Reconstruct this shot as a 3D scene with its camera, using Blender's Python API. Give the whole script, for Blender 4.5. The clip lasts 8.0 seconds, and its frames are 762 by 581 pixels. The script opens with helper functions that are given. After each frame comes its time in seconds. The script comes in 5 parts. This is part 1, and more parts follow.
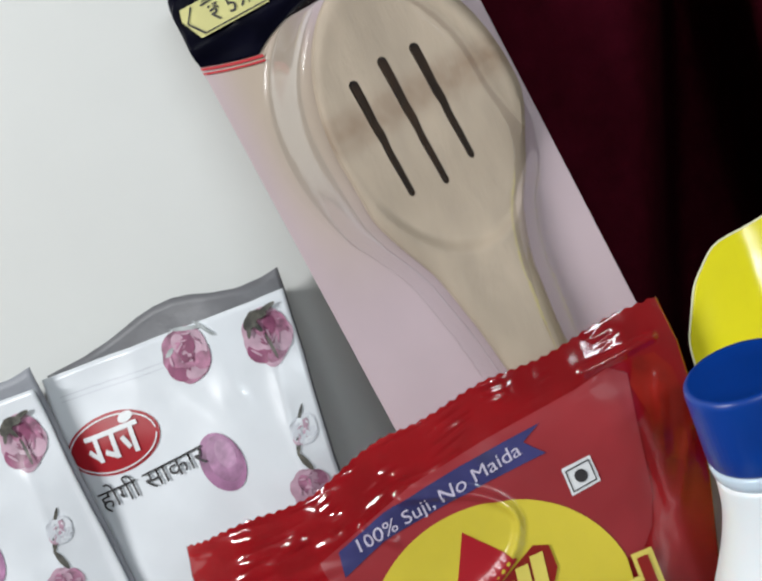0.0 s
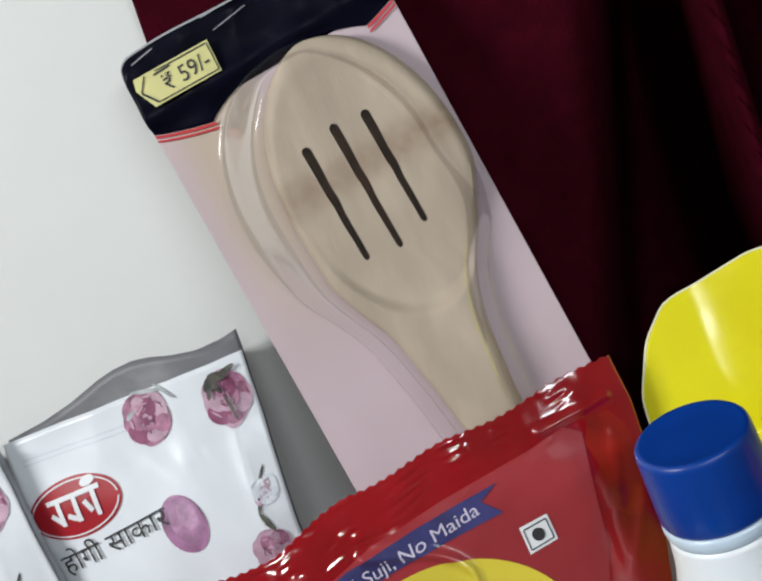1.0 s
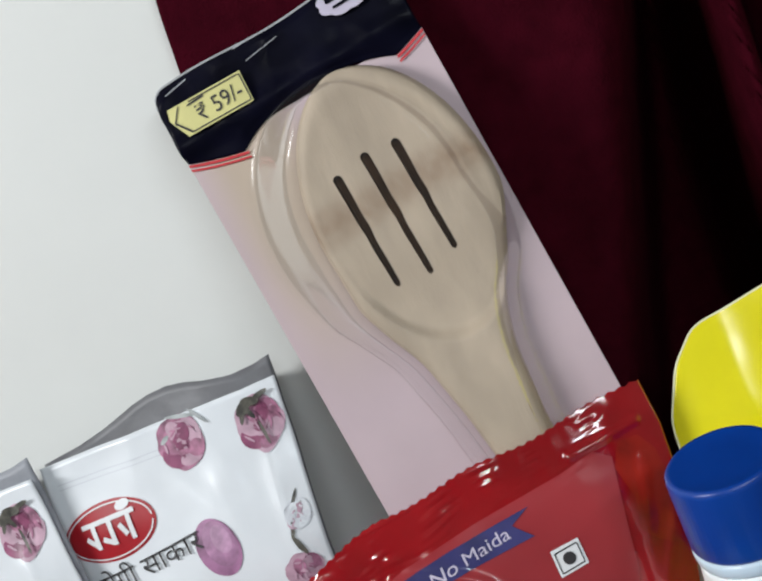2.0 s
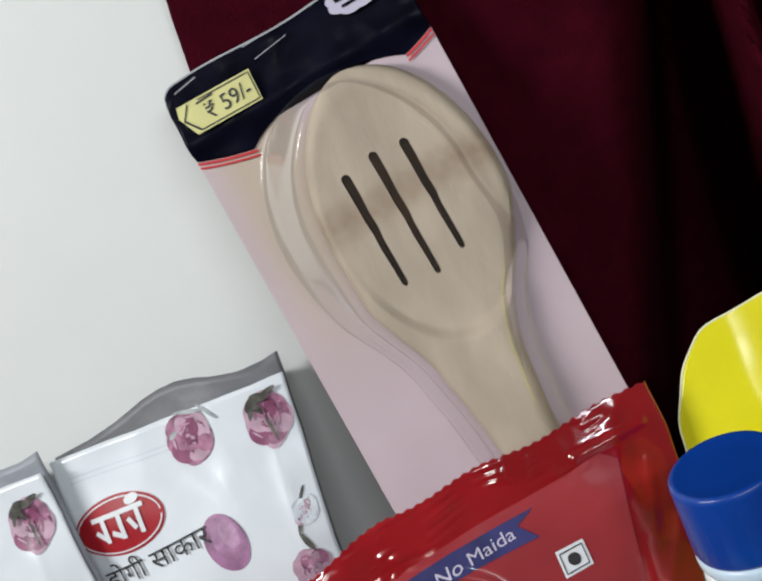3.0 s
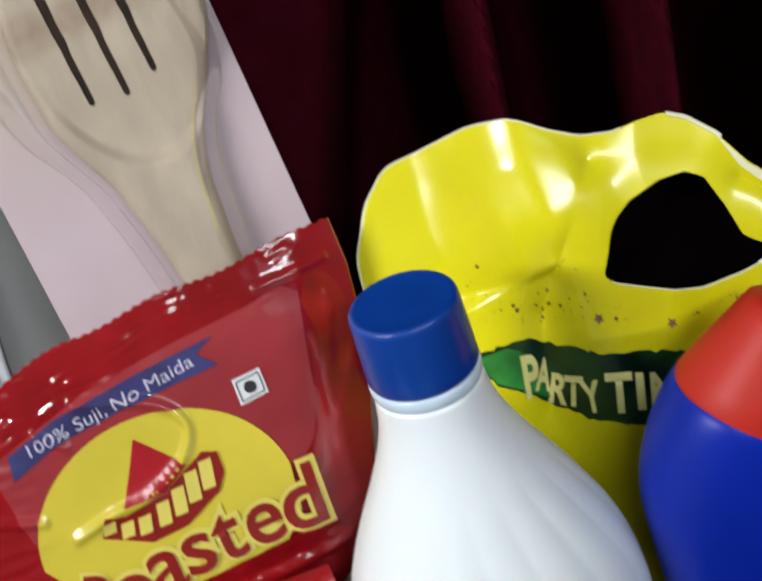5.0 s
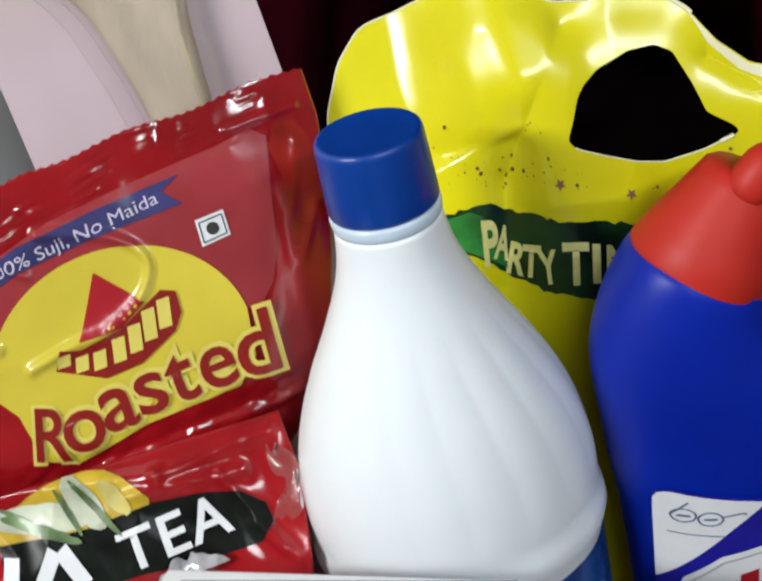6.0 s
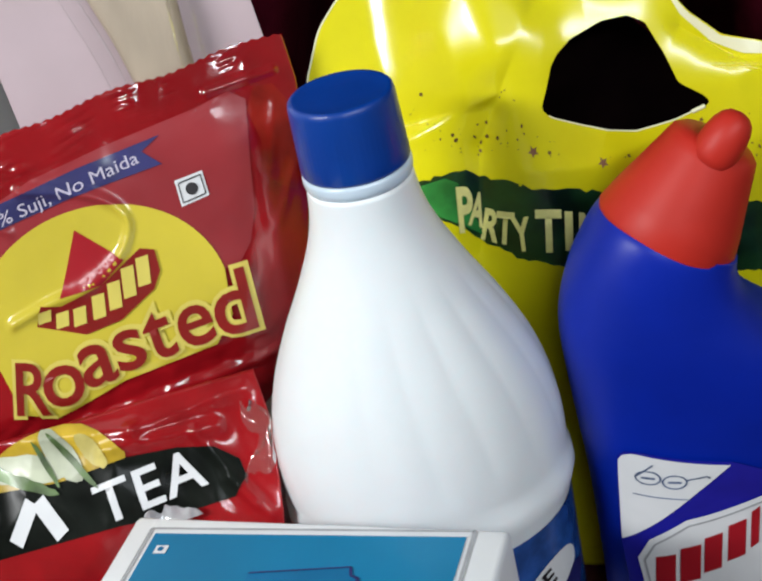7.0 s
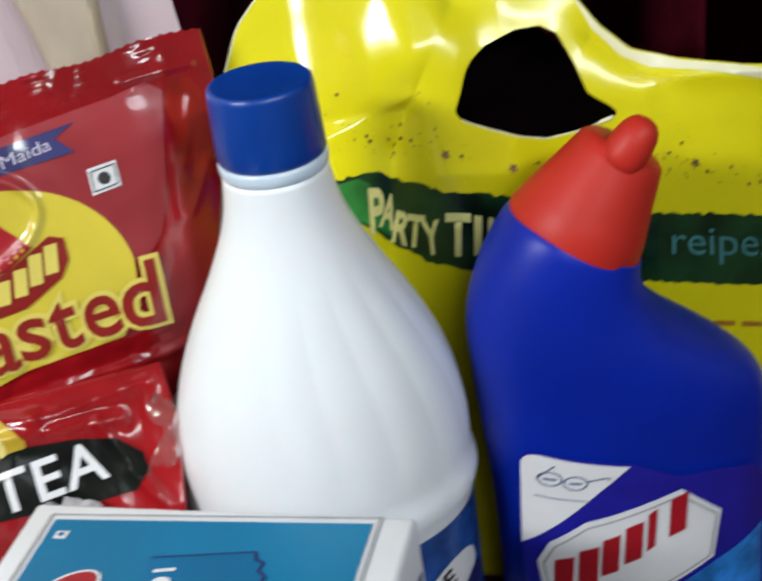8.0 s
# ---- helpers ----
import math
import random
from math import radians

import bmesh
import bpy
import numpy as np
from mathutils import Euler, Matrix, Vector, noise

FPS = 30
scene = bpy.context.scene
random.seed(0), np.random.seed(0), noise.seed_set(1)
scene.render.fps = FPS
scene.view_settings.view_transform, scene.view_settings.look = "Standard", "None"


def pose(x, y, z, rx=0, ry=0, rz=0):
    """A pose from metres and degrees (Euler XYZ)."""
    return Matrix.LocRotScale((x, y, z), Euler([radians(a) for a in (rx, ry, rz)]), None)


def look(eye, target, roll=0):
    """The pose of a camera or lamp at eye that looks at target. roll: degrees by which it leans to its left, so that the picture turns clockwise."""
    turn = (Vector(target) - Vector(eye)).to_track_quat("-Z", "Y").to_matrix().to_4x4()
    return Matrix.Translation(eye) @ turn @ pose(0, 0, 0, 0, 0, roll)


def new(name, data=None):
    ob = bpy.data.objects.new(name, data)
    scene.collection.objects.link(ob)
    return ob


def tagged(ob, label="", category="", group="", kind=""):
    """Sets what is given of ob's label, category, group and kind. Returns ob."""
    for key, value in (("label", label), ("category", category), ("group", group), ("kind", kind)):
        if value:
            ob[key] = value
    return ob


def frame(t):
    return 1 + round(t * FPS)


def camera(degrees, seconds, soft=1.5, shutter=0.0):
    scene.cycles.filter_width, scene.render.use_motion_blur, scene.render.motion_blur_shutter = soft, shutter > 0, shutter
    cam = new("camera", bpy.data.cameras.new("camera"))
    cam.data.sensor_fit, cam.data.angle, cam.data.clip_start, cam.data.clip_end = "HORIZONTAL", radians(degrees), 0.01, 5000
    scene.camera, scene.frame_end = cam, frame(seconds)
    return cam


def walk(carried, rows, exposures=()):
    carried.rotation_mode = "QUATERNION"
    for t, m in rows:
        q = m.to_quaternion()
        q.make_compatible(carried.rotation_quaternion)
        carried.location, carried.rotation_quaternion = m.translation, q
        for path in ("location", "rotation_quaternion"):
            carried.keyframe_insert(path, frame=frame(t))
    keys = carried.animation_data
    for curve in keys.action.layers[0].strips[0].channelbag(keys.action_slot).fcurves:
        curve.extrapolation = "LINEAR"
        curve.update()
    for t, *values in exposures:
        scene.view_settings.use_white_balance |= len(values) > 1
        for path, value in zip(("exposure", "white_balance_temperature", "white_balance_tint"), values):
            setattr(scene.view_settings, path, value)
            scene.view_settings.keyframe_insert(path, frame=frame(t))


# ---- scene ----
cam = camera(32.0, 8.0, soft=2.4, shutter=0.25)
PATH = [
    (0, (-0.006, -0.339, 0.445), (-0.425, 1.498, -0.227), -25.7),
    (0.5, (0.002, -0.336, 0.456), (-0.399, 1.502, -0.22), -26.2),
    (1, (0.005, -0.338, 0.456), (-0.363, 1.514, -0.204), -26.3),
    (1.5, (0.006, -0.338, 0.46), (-0.357, 1.52, -0.185), -26.5),
    (2, (0.006, -0.342, 0.461), (-0.389, 1.518, -0.16), -26.8),
    (3.5, (0.015, -0.339, 0.466), (-0.424, 1.502, -0.181), -26.8),
    (4, (0.01, -0.343, 0.454), (-0.344, 1.498, -0.241), -24.9),
    (4.2, (0.029, -0.338, 0.454), (-0.333, 1.495, -0.261), -24.5),
    (4.5, (0.016, -0.341, 0.463), (-0.123, 1.498, -0.31), -22.2),
    (5, (0.004, -0.339, 0.469), (-0.041, 1.376, -0.56), -18.7),
    (5.2, (-0.015, -0.334, 0.478), (0.045, 1.335, -0.622), -16.4),
    (6.3, (-0.001, -0.384, 0.416), (-0.021, 1.339, -0.599), -13.6),
    (6.5, (0.002, -0.386, 0.418), (-0.005, 1.328, -0.612), -13.3),
    (7, (0.003, -0.388, 0.418), (-0.018, 1.329, -0.608), -13.4),
    (7.5, (0.006, -0.391, 0.416), (-0.001, 1.3, -0.653), -12.7),
    (7.7, (0.001, -0.391, 0.427), (-0.018, 1.278, -0.676), -13.7),
    (8, (-0.007, -0.399, 0.404), (0.145, 1.334, -0.583), -8.8),
]
walk(cam, [(t, look(eye, target, roll)) for t, eye, target, roll in PATH],
     exposures=[(0.0, -0.30), (4.2, -0.30), (5.2, -0.10), (8.0, -0.07)])

# ---- light ----
world = bpy.data.worlds.new("room_air")
scene.world = world
world.use_nodes = True
world.node_tree.nodes["Background"].inputs[0].default_value = (0.9, 0.95, 1.0, 1)
world.node_tree.nodes["Background"].inputs[1].default_value = 0.05


def area_lamp(name, eye, target, sx, sy, watts, colour, roll=0):
    data = bpy.data.lights.new(name, "AREA")
    data.shape, data.size, data.size_y, data.energy, data.color = "RECTANGLE", sx, sy, watts, colour
    ob = new(name, data)
    ob.matrix_world = look(eye, target, roll)
    return ob


area_lamp("tube_light", (-0.92, -0.62, 0.95), (-0.05, 0.0, 0.2), 0.50, 0.08, 15.0, (0.97, 0.985, 1.0), 15)
# unseen fill lamp, added to brighten the bottles and bag on the right
area_lamp("right_fill", (0.50, -1.20, 1.10), (0.10, -0.05, 0.12), 1.2, 0.07, 14.0, (0.86, 0.94, 1.0))


# ---- materials ----
def mat(name, colour, rough=0.4, metal=0.0, var=0.06, scale=60.0, bump=0.0, bump_scale=200.0, coat=0.0, sub=0.0, spec=0.5, aniso=(1, 1, 1), sheen=0.0):
    """A surface with broad and fine variation of its colour and relief at real size."""
    m = bpy.data.materials.new(name)
    m.use_nodes = True
    nt = m.node_tree
    p = nt.nodes["Principled BSDF"]
    p.inputs["Roughness"].default_value = rough
    p.inputs["Metallic"].default_value = metal
    p.inputs["Coat Weight"].default_value = coat
    p.inputs["Coat Roughness"].default_value = 0.08
    p.inputs["Specular IOR Level"].default_value = spec
    p.inputs["Sheen Weight"].default_value = sheen
    p.inputs["Sheen Roughness"].default_value = 0.4
    if sub:
        p.inputs["Subsurface Weight"].default_value = sub
        p.inputs["Subsurface Radius"].default_value = (0.006, 0.005, 0.005)
    tc = nt.nodes.new("ShaderNodeTexCoord")
    mp = nt.nodes.new("ShaderNodeMapping")
    mp.inputs["Scale"].default_value = aniso
    nt.links.new(tc.outputs["Object"], mp.inputs["Vector"])
    n1 = nt.nodes.new("ShaderNodeTexNoise")
    n1.inputs["Scale"].default_value = scale
    n1.inputs["Detail"].default_value = 5
    nt.links.new(mp.outputs[0], n1.inputs["Vector"])
    ramp = nt.nodes.new("ShaderNodeValToRGB")
    lo = [max(0.0, c * (1 - var * 1.6)) for c in colour]
    hi = [min(1.0, c * (1 + var * 1.2)) for c in colour]
    ramp.color_ramp.elements[0].position, ramp.color_ramp.elements[1].position = 0.3, 0.7
    ramp.color_ramp.elements[0].color, ramp.color_ramp.elements[1].color = (*lo, 1), (*hi, 1)
    nt.links.new(n1.outputs["Fac"], ramp.inputs[0])
    nt.links.new(ramp.outputs[0], p.inputs["Base Color"])
    if bump:
        n2 = nt.nodes.new("ShaderNodeTexNoise")
        n2.inputs["Scale"].default_value = bump_scale
        n2.inputs["Detail"].default_value = 4
        nt.links.new(mp.outputs[0], n2.inputs["Vector"])
        b = nt.nodes.new("ShaderNodeBump")
        b.inputs["Strength"].default_value = bump
        b.inputs["Distance"].default_value = 0.002
        nt.links.new(n2.outputs["Fac"], b.inputs["Height"])
        nt.links.new(b.outputs[0], p.inputs["Normal"])
        nt.links.new(b.outputs[0], p.inputs["Coat Normal"])
    return m


def clear_film(name, tint=(1, 1, 1), rough=0.14, haze=0.05, gloss=0.4):
    """Thin clear plastic: lets light through and gleams by Fresnel."""
    m = bpy.data.materials.new(name)
    m.use_nodes = True
    nt = m.node_tree
    out = nt.nodes["Material Output"]
    nt.nodes.remove(nt.nodes["Principled BSDF"])
    tr = nt.nodes.new("ShaderNodeBsdfTransparent")
    tr.inputs[0].default_value = (*tint, 1)
    df = nt.nodes.new("ShaderNodeBsdfDiffuse")
    df.inputs[0].default_value = (0.8, 0.78, 0.75, 1)
    gl = nt.nodes.new("ShaderNodeBsdfGlossy")
    gl.inputs["Roughness"].default_value = rough
    fr = nt.nodes.new("ShaderNodeFresnel")
    fr.inputs[0].default_value = 1.45
    tc = nt.nodes.new("ShaderNodeTexCoord")
    ns = nt.nodes.new("ShaderNodeTexNoise")
    ns.inputs["Scale"].default_value = 90
    nt.links.new(tc.outputs["Object"], ns.inputs["Vector"])
    bp = nt.nodes.new("ShaderNodeBump")
    bp.inputs["Strength"].default_value = 0.10
    bp.inputs["Distance"].default_value = 0.002
    nt.links.new(ns.outputs["Fac"], bp.inputs["Height"])
    nt.links.new(bp.outputs[0], gl.inputs["Normal"])
    nt.links.new(bp.outputs[0], fr.inputs["Normal"])
    a = nt.nodes.new("ShaderNodeMixShader")
    a.inputs[0].default_value = haze
    nt.links.new(tr.outputs[0], a.inputs[1])
    nt.links.new(df.outputs[0], a.inputs[2])
    b = nt.nodes.new("ShaderNodeMixShader")
    less = nt.nodes.new("ShaderNodeMath")
    less.operation = "MULTIPLY"
    less.inputs[1].default_value = gloss
    nt.links.new(fr.outputs[0], less.inputs[0])
    nt.links.new(less.outputs[0], b.inputs[0])
    nt.links.new(a.outputs[0], b.inputs[1])
    nt.links.new(gl.outputs[0], b.inputs[2])
    nt.links.new(b.outputs[0], out.inputs[0])
    return m


M_WALL = mat("white_paint", (0.80, 0.81, 0.78), 0.6, var=0.02, scale=9, bump=0.05, bump_scale=60)
M_ROOM = mat("room_paint", (0.62, 0.60, 0.56), 0.7, var=0.03, scale=3)
M_CLOTH = mat("maroon_cloth", (0.045, 0.0023, 0.0074), 0.9, var=0.14, scale=110, bump=0.35, bump_scale=900, spec=0.03)
M_TABLE = mat("table_cloth", (0.05, 0.003, 0.0095), 0.9, var=0.2, scale=40, bump=0.3, bump_scale=800)
M_CARD = mat("pink_card", (0.55, 0.435, 0.465), 0.35, var=0.05, scale=18, bump=0.03, bump_scale=90, coat=0.2)
M_NAVY = mat("navy_print", (0.003, 0.003, 0.009), 0.32, var=0.3, scale=60, bump=0.15, bump_scale=130, spec=0.06)
M_REDLINE = mat("red_print", (0.55, 0.03, 0.04), 0.35, var=0.05)
M_TAG = mat("yellow_sticker", (0.64, 0.60, 0.24), 0.5, var=0.06, scale=80)
M_INK = mat("dark_ink", (0.02, 0.018, 0.02), 0.5, var=0.1)
M_WOOD = mat("pale_wood", (0.46, 0.375, 0.285), 0.55, var=0.10, scale=26, bump=0.10, bump_scale=260, aniso=(3.0, 3.0, 0.6), spec=0.2)


def stamp_stain(m):
    """A faint brown rubbed stamp across the bowl of the spoon."""
    nt = m.node_tree
    p = nt.nodes["Principled BSDF"]
    was = p.inputs["Base Color"].links[0].from_socket
    tc = nt.nodes.new("ShaderNodeTexCoord")
    dot = nt.nodes.new("ShaderNodeVectorMath")
    dot.operation = "DOT_PRODUCT"
    dot.inputs[1].default_value = (-0.0976, 0.2414, 0.9655)
    nt.links.new(tc.outputs["Object"], dot.inputs[0])
    near = nt.nodes.new("ShaderNodeMapRange")
    near.interpolation_type = "SMOOTHSTEP"
    near.inputs["From Min"].default_value, near.inputs["From Max"].default_value = 0.0, 0.011
    near.inputs["To Min"].default_value, near.inputs["To Max"].default_value = 0.95, 0.0
    off = nt.nodes.new("ShaderNodeMath")
    off.operation = "SUBTRACT"
    off.inputs[1].default_value = STAMP_LEVEL
    ab = nt.nodes.new("ShaderNodeMath")
    ab.operation = "ABSOLUTE"
    nt.links.new(dot.outputs["Value"], off.inputs[0])
    nt.links.new(off.outputs[0], ab.inputs[0])
    nt.links.new(ab.outputs[0], near.inputs["Value"])
    ns = nt.nodes.new("ShaderNodeTexNoise")
    ns.inputs["Scale"].default_value, ns.inputs["Detail"].default_value = 230, 8
    nt.links.new(tc.outputs["Object"], ns.inputs["Vector"])
    mul = nt.nodes.new("ShaderNodeMath")
    mul.operation = "MULTIPLY"
    nt.links.new(ns.outputs["Fac"], mul.inputs[0])
    nt.links.new(near.outputs[0], mul.inputs[1])
    mix = nt.nodes.new("ShaderNodeMix")
    mix.data_type = "RGBA"
    nt.links.new(mul.outputs[0], mix.inputs["Factor"])
    nt.links.new(was, mix.inputs[6])
    mix.inputs[7].default_value = (0.22, 0.13, 0.075, 1)
    nt.links.new(mix.outputs[2], p.inputs["Base Color"])


STAMP_LEVEL = 0.3640
stamp_stain(M_WOOD)


def beige_reflection(m):
    """Soft spoon reflection in the blister, painted beige, fading over the card's upper part."""
    nt = m.node_tree
    p = nt.nodes["Principled BSDF"]
    was = p.inputs["Base Color"].links[0].from_socket
    tc = nt.nodes.new("ShaderNodeTexCoord")
    parts = []
    for axis, lo, hi in (((-0.0976, 0.2414, 0.9655), 0.295, 0.370), ((0.9952, 0.0237, 0.0947), -0.092, -0.062)):
        d = nt.nodes.new("ShaderNodeVectorMath")
        d.operation = "DOT_PRODUCT"
        d.inputs[1].default_value = axis
        nt.links.new(tc.outputs["Object"], d.inputs[0])
        r = nt.nodes.new("ShaderNodeMapRange")
        r.interpolation_type = "SMOOTHSTEP"
        r.inputs["From Min"].default_value, r.inputs["From Max"].default_value = lo, hi
        if lo < 0:
            shift, ab = nt.nodes.new("ShaderNodeMath"), nt.nodes.new("ShaderNodeMath")
            shift.operation, ab.operation = "ADD", "ABSOLUTE"
            shift.inputs[1].default_value = 0.071
            nt.links.new(d.outputs["Value"], shift.inputs[0])
            nt.links.new(shift.outputs[0], ab.inputs[0])
            nt.links.new(ab.outputs[0], r.inputs["Value"])
            r.inputs["From Min"].default_value, r.inputs["From Max"].default_value = 0.008, 0.027
            r.inputs["To Min"].default_value, r.inputs["To Max"].default_value = 1.0, 0.0
        else:
            nt.links.new(d.outputs["Value"], r.inputs["Value"])
        parts.append(r)
    mul = nt.nodes.new("ShaderNodeMath")
    mul.operation = "MULTIPLY"
    nt.links.new(parts[0].outputs[0], mul.inputs[0])
    nt.links.new(parts[1].outputs[0], mul.inputs[1])
    mix = nt.nodes.new("ShaderNodeMix")
    mix.data_type = "RGBA"
    nt.links.new(mul.outputs[0], mix.inputs["Factor"])
    nt.links.new(was, mix.inputs[6])
    mix.inputs[7].default_value = (0.50, 0.405, 0.32, 1)
    nt.links.new(mix.outputs[2], p.inputs["Base Color"])


beige_reflection(M_CARD)
# dark brown that paints the shade down in the spoon's slots
M_SLOTSHADE = mat("slot_shade", (0.065, 0.032, 0.014), 0.9, var=0.3, scale=90, spec=0.05)
M_FILM = clear_film("blister_film", rough=0.13, haze=0.02, gloss=0.28)
M_SACHET = mat("sachet_white", (0.74, 0.77, 0.80), 0.28, var=0.04, scale=25, bump=0.12, bump_scale=45, coat=0.2)
M_FOIL = mat("grey_foil", (0.155, 0.155, 0.165), 0.5, metal=0.0, var=0.12, scale=60, bump=0.2, bump_scale=120)
M_FOILPALE = mat("pale_foil", (0.30, 0.31, 0.34), 0.45, var=0.12, scale=60, bump=0.2, bump_scale=120)
M_ROSE = [mat("rose_pink", (0.38, 0.16, 0.25), 0.35, var=0.35, scale=230), mat("rose_deep", (0.24, 0.06, 0.13), 0.35, var=0.25, scale=160),
          mat("rose_pale", (0.50, 0.32, 0.40), 0.35, var=0.15, scale=160)]
M_PETAL = mat("petal_mauve", (0.36, 0.17, 0.30), 0.35, var=0.3, scale=110)
M_LEAF = mat("leaf_dark", (0.085, 0.080, 0.065), 0.4, var=0.6, scale=260)
M_LEAFGREY = mat("leaf_grey", (0.40, 0.43, 0.43), 0.4, var=0.25, scale=140)
M_OVAL = mat("oval_red", (0.36, 0.010, 0.018), 0.3, var=0.05)
M_WHITE = mat("print_white", (0.72, 0.73, 0.74), 0.4, var=0.03)
M_PACK = mat("red_film", (0.30, 0.006, 0.010), 0.11, var=0.18, scale=28, bump=0.05, bump_scale=60, spec=0.42, coat=0.5)
M_GUSSET = mat("orange_film", (0.30, 0.015, 0.009), 0.16, var=0.25, scale=60, bump=0.10, bump_scale=90, spec=0.45)
M_TEARED = mat("tea_red_film", (0.30, 0.007, 0.010), 0.15, var=0.18, scale=28, bump=0.10, bump_scale=70, spec=0.45)
M_PACKLITE = mat("coral_film", (0.31, 0.031, 0.037), 0.30, var=0.10, scale=24, bump=0.06, bump_scale=50, spec=0.3, coat=0.25)
M_YELLOW = mat("yellow_print", (0.64, 0.52, 0.050), 0.18, var=0.06, scale=30, bump=0.06, bump_scale=60, spec=0.5, coat=0.7)
M_TEXTRED = mat("brown_red_print", (0.24, 0.010, 0.008), 0.28, var=0.08, coat=0.5)
M_CREAM = mat("cream_print", (0.68, 0.57, 0.115), 0.3, var=0.05, coat=0.4)
M_BANNER = mat("blue_banner", (0.045, 0.045, 0.15), 0.2, var=0.2, scale=60, bump=0.1, bump_scale=80, spec=0.35, coat=0.7)
M_LILAC = mat("lilac_text", (0.55, 0.50, 0.62), 0.35, var=0.05)
M_BAG = mat("yellow_plastic", (0.74, 0.665, 0.007), 0.21, var=0.05, scale=22, bump=0.05, bump_scale=26, coat=0.15)
M_BAGEDGE = mat("bag_edge", (0.85, 0.82, 0.55), 0.35, var=0.05)
M_GREEN = mat("green_print", (0.010, 0.045, 0.014), 0.28, var=0.5, scale=50, bump=0.2, bump_scale=50)
M_GREENLITE = mat("green_light", (0.03, 0.24, 0.05), 0.28, var=0.4, scale=60)
M_PARTY = mat("party_letters", (0.76, 0.72, 0.28), 0.35, var=0.12, scale=120)
M_TEAL = mat("teal_letters", (0.06, 0.22, 0.22), 0.35, var=0.1)
M_SPECK = mat("brown_specks", (0.16, 0.08, 0.02), 0.4, var=0.4)
M_CAPTION = mat("orange_ink", (0.36, 0.15, 0.015), 0.4, var=0.2)
M_STAR = mat("star_purple", (0.22, 0.10, 0.06), 0.4, var=0.3)
M_BOTTLE = mat("white_plastic", (0.84, 0.88, 0.90), 0.32, var=0.02, scale=20, bump=0.03, bump_scale=40, sub=0.5)
M_COLLAR = mat("clear_collar", (0.62, 0.74, 0.84), 0.2, var=0.04, sub=0.3)
M_CAP = mat("blue_cap_plastic", (0.0004, 0.044, 0.29), 0.30, var=0.08, scale=30, bump=0.05, bump_scale=120)
M_BLABEL = mat("blue_label", (0.02, 0.08, 0.30), 0.25, var=0.45, scale=55, bump=0.05, coat=0.4)
M_DARKBLUE = mat("dark_blue_print", (0.02, 0.02, 0.12), 0.3, var=0.1)
M_CLEANER = mat("cobalt_plastic", (0.0006, 0.017, 0.33), 0.40, var=0.10, scale=22, bump=0.05, bump_scale=60, spec=0.28)
M_CLEANCAP = mat("red_cap_plastic", (0.50, 0.024, 0.014), 0.48, var=0.05, scale=40, bump=0.04, bump_scale=150, spec=0.32)
M_CLEANLAB = mat("violet_blue_print", (0.012, 0.013, 0.29), 0.25, var=0.1, scale=60, coat=0.3)
M_SKY = mat("bright_blue_print", (0.02, 0.20, 0.62), 0.25, var=0.4, scale=80, coat=0.3)
M_BOX = mat("white_carton", (0.76, 0.78, 0.80), 0.4, var=0.03, scale=40, bump=0.03)
M_TEALBOX = mat("teal_print", (0.002, 0.165, 0.33), 0.32, var=0.10, scale=14, coat=0.1, spec=0.3)
M_TEALDARK = mat("deep_teal_print", (0.002, 0.140, 0.31), 0.32, var=0.12, scale=20, coat=0.1, spec=0.3)
M_STEEL = mat("grey_blue_side", (0.10, 0.14, 0.24), 0.35, var=0.3, scale=40)
M_TEABLACK = mat("black_print", (0.008, 0.010, 0.008), 0.25, var=0.5, scale=50, bump=0.05, bump_scale=70, spec=0.10)
M_TEAYELLOW = mat("tea_yellow_print", (0.52, 0.35, 0.03), 0.3, var=0.25, scale=50, spec=0.3)
M_TEAGREEN = mat("tea_green_print", (0.10, 0.17, 0.05), 0.4, var=0.5, scale=70, coat=0.1)
M_TEAPALE = mat("tea_pale_print", (0.48, 0.51, 0.37), 0.4, var=0.2, scale=60, coat=0.1)
M_TEAGLOW = mat("tea_pale_yellow", (0.62, 0.52, 0.16), 0.3, var=0.2, scale=60, spec=0.3)
M_LINER = mat("silver_foil", (0.70, 0.71, 0.73), 0.25, metal=0.4, var=0.12, scale=120, bump=0.2, bump_scale=200)
M_SEAL = mat("seal_grey", (0.62, 0.64, 0.68), 0.4, var=0.05)
# near-black that paints the shade behind the bag's handle hole
M_HOLESHADE = mat("hole_shade", (0.0025, 0.001, 0.0012), 0.9, var=0.3, scale=50, spec=0.01)
M_GREYLINE = mat("grey_ink", (0.35, 0.36, 0.38), 0.5, var=0.1)


# ---- mesh helpers ----
def link(name, bm, materials, parent=None, label="", smooth=True):
    me = bpy.data.meshes.new(name)
    bm.normal_update()
    bm.to_mesh(me)
    bm.free()
    for m in (materials if isinstance(materials, (list, tuple)) else [materials]):
        me.materials.append(m)
    if smooth:
        me.polygons.foreach_set("use_smooth", [True] * len(me.polygons))
    ob = new(name, me)
    if parent:
        ob.parent = parent
    if label:
        tagged(ob, label)
    return ob


def thing(name, label, category, group="", kind=""):
    ob = new(name)
    ob.empty_display_size = 0.01
    return tagged(ob, label, category, group, kind)


